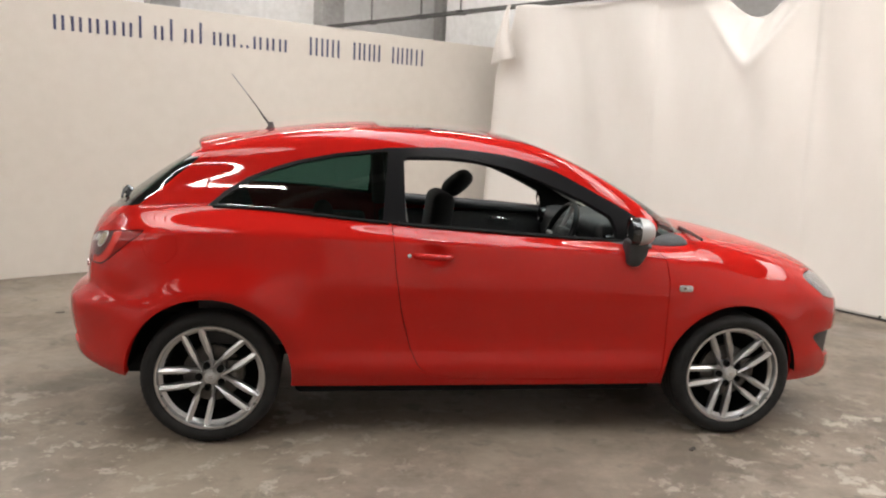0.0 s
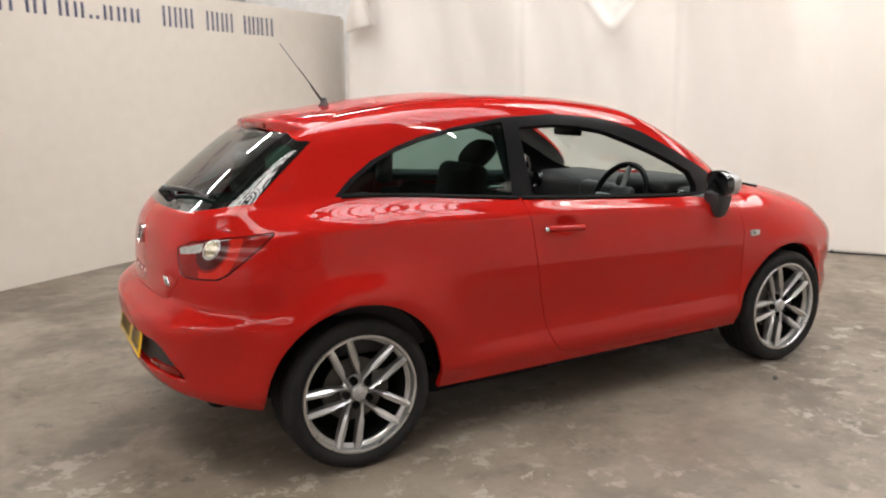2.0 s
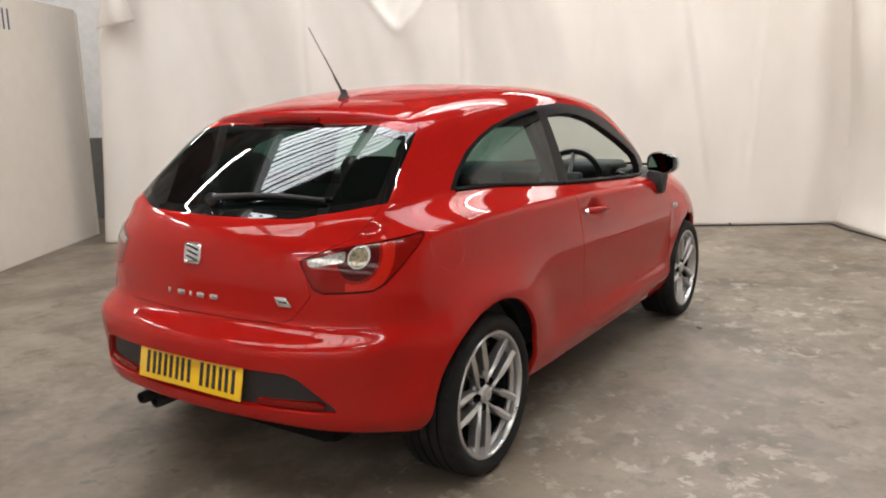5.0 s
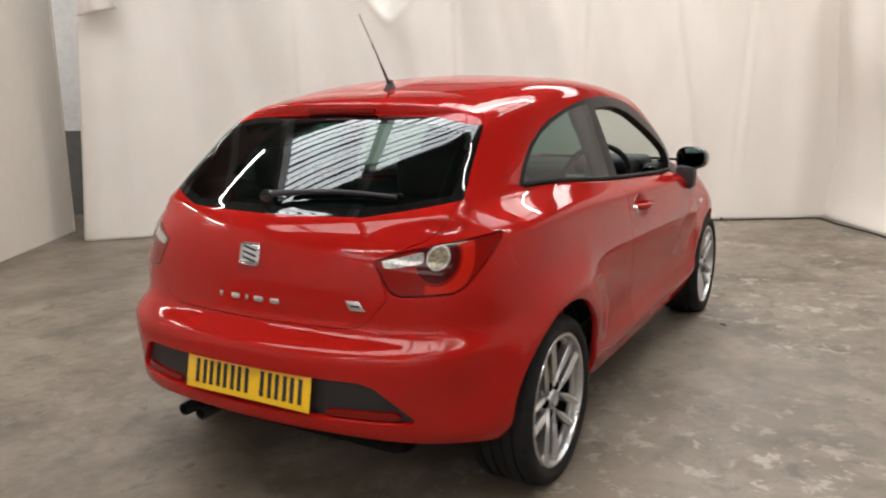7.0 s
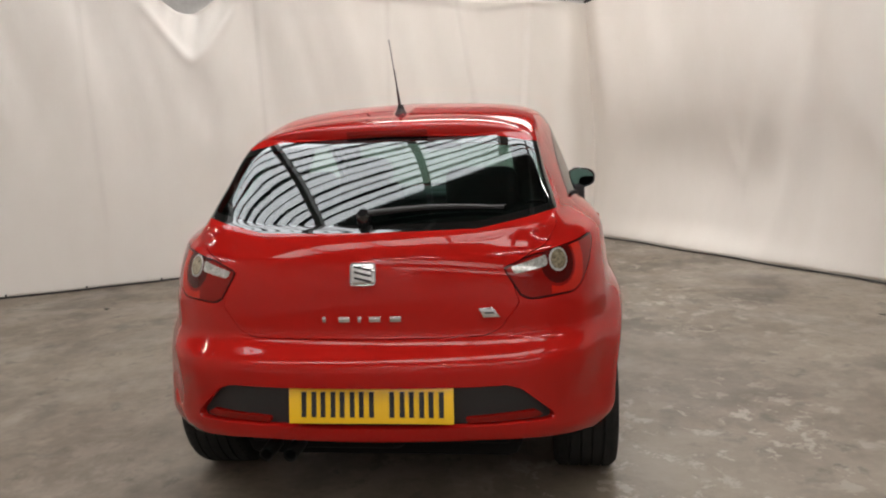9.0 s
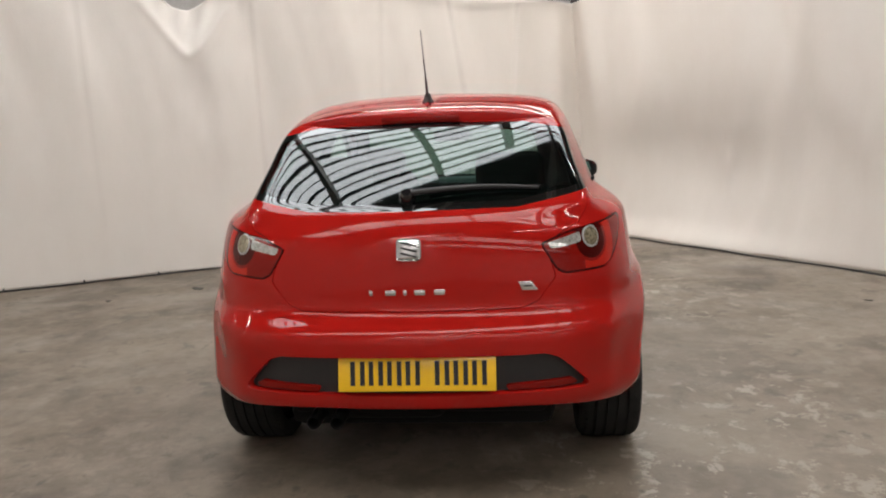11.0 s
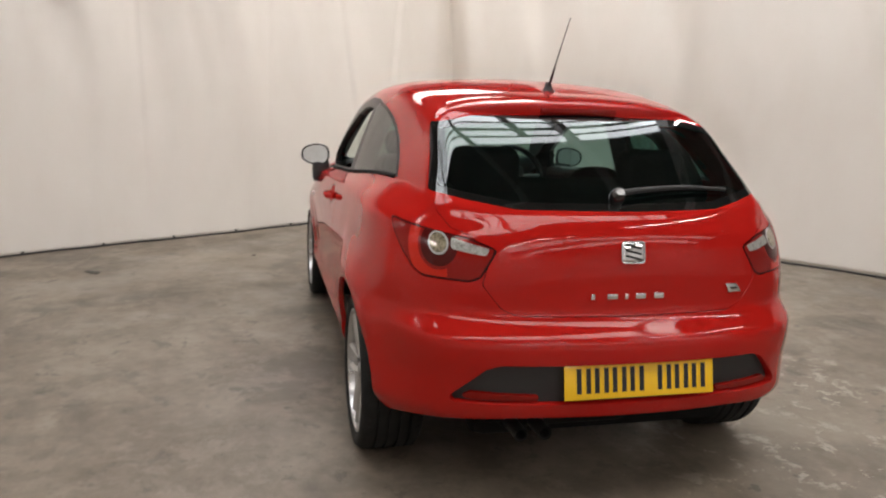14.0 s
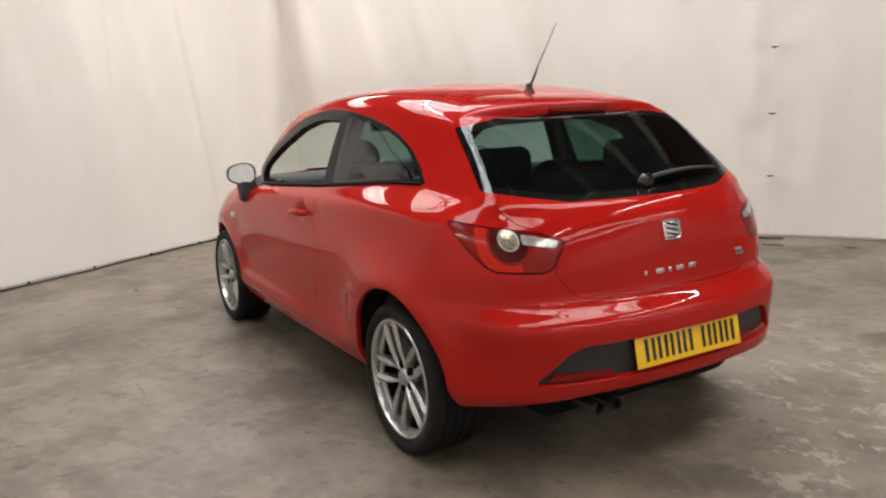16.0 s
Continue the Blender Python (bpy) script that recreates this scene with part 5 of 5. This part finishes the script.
def seat(x, y, lean, head_gap=0.0):
    cushion = part("front_seat", box((0.52, 0.50, 0.16), (x + 0.24, y, 0.56), 0.06, 4), M["fabric"], car, "black cloth front seat")
    turn = Matrix.Rotation(radians(lean), 4, "Y")
    back = box((0.13, 0.48, 0.53), (0, 0, 0.265), 0.055, 4, None)
    for v in back.verts:
        v.co.y *= 1 - 0.22 * max(0, v.co.z - 0.25) / 0.28
    part("backrest", back, M["fabric"], cushion).matrix_basis = Matrix.Translation((x, y, 0.53)) @ turn
    hr = bmesh.new()
    bmesh.ops.create_uvsphere(hr, u_segments=24, v_segments=16, radius=1.0)
    for v in hr.verts:
        v.co = Vector((0.052 * math.copysign(abs(v.co.x) ** 0.8, v.co.x), 0.13 * math.copysign(abs(v.co.y) ** 0.7, v.co.y), 0.100 * math.copysign(abs(v.co.z) ** 0.75, v.co.z)))
    bmesh.ops.transform(hr, matrix=Matrix.Translation((0.085, 0, 0.585)) @ Matrix.Rotation(radians(42), 4, "Y"), verts=hr.verts)
    part("headrest", hr, M["fabric"], cushion).matrix_basis = Matrix.Translation((x, y, 0.53)) @ turn
    for s in (-0.055, 0.055):
        part("headrest_post", tube([(0.01, s, 0.49), (0.05, s, 0.58)], 0.006, 8), M["chrome"], cushion).matrix_basis = Matrix.Translation((x, y, 0.53)) @ turn
    return cushion


seat(-0.34, -0.36, -52)
seat(-0.13, 0.37, 7)
bench = part("rear_seat", box((0.50, 1.22, 0.18), (-0.88, 0, 0.58), 0.06, 4), M["fabric"], car, "black cloth rear bench")
part("backrest", box((0.14, 1.20, 0.56), (0, 0, 0), 0.05, 4, Matrix.Rotation(radians(-20), 4, "Y")), M["fabric"], bench).matrix_basis = Matrix.Translation((-1.20, 0, 0.78))
for y in (-0.34, 0.34):
    part("headrest", box((0.10, 0.27, 0.19), (-1.30, y, 1.075), 0.048, 5), M["fabric"], bench)
part("parcel_shelf", box((0.34, 0.98, 0.03), (-1.46, 0, 0.945), 0.01), M["fabric"], car, "black parcel shelf")
dash = part("dashboard", merge(box((0.42, 1.34, 0.22), (0.83, 0, 0.85), 0.07, 4), box((0.30, 0.40, 0.10), (0.72, -0.36, 0.955), 0.045, 4), box((0.16, 0.30, 0.16), (0.66, 0, 0.86), 0.03, 3)), M["dash"], car, "dark grey dashboard")
for y in (-0.60, 0.60):
    part("air_vent", lathe([(0.0, 0.004), (0.040, 0.004), (0.048, -0.004), (0.052, 0.006), (0.052, 0.03)], 24), M["gloss_black"], dash).matrix_basis = Matrix.Translation((0.612, y, 0.90)) @ Matrix.Rotation(radians(-90), 4, "Z")
tilt = Matrix.Translation((0.44, -0.36, 0.90)) @ Matrix.Rotation(radians(-66), 4, "Y")
wheelring = [(0.183 * math.cos(a), 0.183 * math.sin(a), 0) for a in (k * math.tau / 40 for k in range(40))]
steer = part("steering_wheel", tube(wheelring, 0.016, 12, closed=True), M["frame"], car, "black leather steering wheel")
steer.matrix_basis = tilt
part("steering_boss", box((0.13, 0.15, 0.05), (0, 0, -0.01), 0.022, 3), M["plastic"], steer)
for a in (0, 180, 270):
    part("steering_spoke", tube([(0.05 * math.cos(radians(a + 90)), 0.05 * math.sin(radians(a + 90)), 0), (0.18 * math.cos(radians(a + 90)), 0.18 * math.sin(radians(a + 90)), 0)], 0.013, 8), M["silver"], steer)
part("steering_column", tube([(0.46, -0.36, 0.89), (0.72, -0.36, 0.80)], 0.045, 12), M["plastic"], car)
rear_view = part("interior_mirror", box((0.03, 0.22, 0.06), (0.38, 0, 1.238), 0.012, 3), M["frame"], car, "black interior mirror")
part("mirror_stem", tube([(0.385, 0, 1.255), (0.42, 0, 1.318)], 0.009, 8), M["frame"], rear_view)
for k, yy in enumerate((-0.30, 0.25)):
    part("wiper_arm", tube([(1.13, yy, 0.958), (1.08, yy - 0.25, 0.960), (1.05, yy - 0.42, 0.955)], 0.008, 6), M["frame"], car, "black windscreen wiper")
# ---------------------------------------------------------------- lamps overhead and rooflights
def batten(x, y, z, length, turn, label):
    thing = tagged(new("ceiling_light"), label, "ceiling light", "strip lights")
    thing.matrix_basis = pose(x, y, z, 0, 0, turn)
    part("housing", box((length + 0.06, 0.07, 0.05), (0, 0, 0.045), 0.008), M["grey_paint"], thing)
    part("tube", tube([(-length / 2, 0, 0), (length / 2, 0, 0)], 0.019, 10), M["tube"], thing)
    for s in (-0.6, 0.6):
        part("drop_rod", tube([(s, 0, 0.06), (s, 0, 5.55 - z)], 0.006, 6), M["steel"], thing)
    return thing


for x, y, turn in ((-0.76, 4.74, -58), (-3.9, -2.75, -44), (-2.6, -4.0, -44), (-6.4, -0.3, -50), (-7.6, 1.1, -50), (2.4, 0.0, -48), (3.6, -1.35, -48), (0.9, -3.6, -48)):
    batten(x, y, 4.5, 1.72, turn, "long bare fluorescent strip light hung over the bay")

# fill lights added out of view to brighten the aisle behind the board wall
for u, v, turn in ((0.6, 7.2, 32.5), (3.2, 7.2, 32.5), (4.9, 5.0, 122.5)):
    p = room(u, v)
    batten(p.x, p.y, 4.5, 1.72, turn, "added unseen strip light that brightens the aisle")

# rooflights: area lamps stand in for daylight between the ribs of the roof sheeting, crossed by steel beams
ROOFTURN = Matrix.Rotation(radians(20), 4, "Z")


def roof_bar(name, x0, x1, y0, y1, z0, z1, mat, label):
    bm = box((x1 - x0, y1 - y0, z1 - z0), ((x0 + x1) / 2, (y0 + y1) / 2, (z0 + z1) / 2))
    bmesh.ops.transform(bm, matrix=ROOFTURN, verts=bm.verts)
    return structure(part(name, bm, mat, smooth=False), label)


# the rows at 8.0, -9.7 and -13.0 are unseen, added as fill light
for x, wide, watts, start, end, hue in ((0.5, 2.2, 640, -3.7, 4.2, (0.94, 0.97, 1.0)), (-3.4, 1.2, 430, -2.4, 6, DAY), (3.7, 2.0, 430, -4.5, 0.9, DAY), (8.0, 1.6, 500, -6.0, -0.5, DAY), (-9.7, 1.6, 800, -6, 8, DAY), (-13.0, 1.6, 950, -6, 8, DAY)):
    lamp = bpy.data.lights.new("rooflight_and_fill", "AREA")
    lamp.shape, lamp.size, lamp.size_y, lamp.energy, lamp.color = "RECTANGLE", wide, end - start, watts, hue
    new("rooflight_and_fill", lamp).matrix_world = ROOFTURN @ Matrix.Translation((x, (end + start) / 2, 5.45))
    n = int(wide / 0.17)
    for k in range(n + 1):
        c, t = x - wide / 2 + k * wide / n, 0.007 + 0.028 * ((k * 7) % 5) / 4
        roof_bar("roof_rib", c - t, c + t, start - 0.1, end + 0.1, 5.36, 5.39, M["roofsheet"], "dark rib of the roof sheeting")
for y in (-5.1, -3.3, -1.5, 0.3, 2.1, 3.9, 5.7):
    roof_bar("roof_beam", -15, 6, y - 0.05, y + 0.05, 5.05, 5.3, M["grey_paint"], "grey steel roof beam")
roof_bar("roof_beam", -0.5, 1.4, -0.75, -0.65, 4.9, 5.05, M["grey_paint"], "grey steel roof beam")
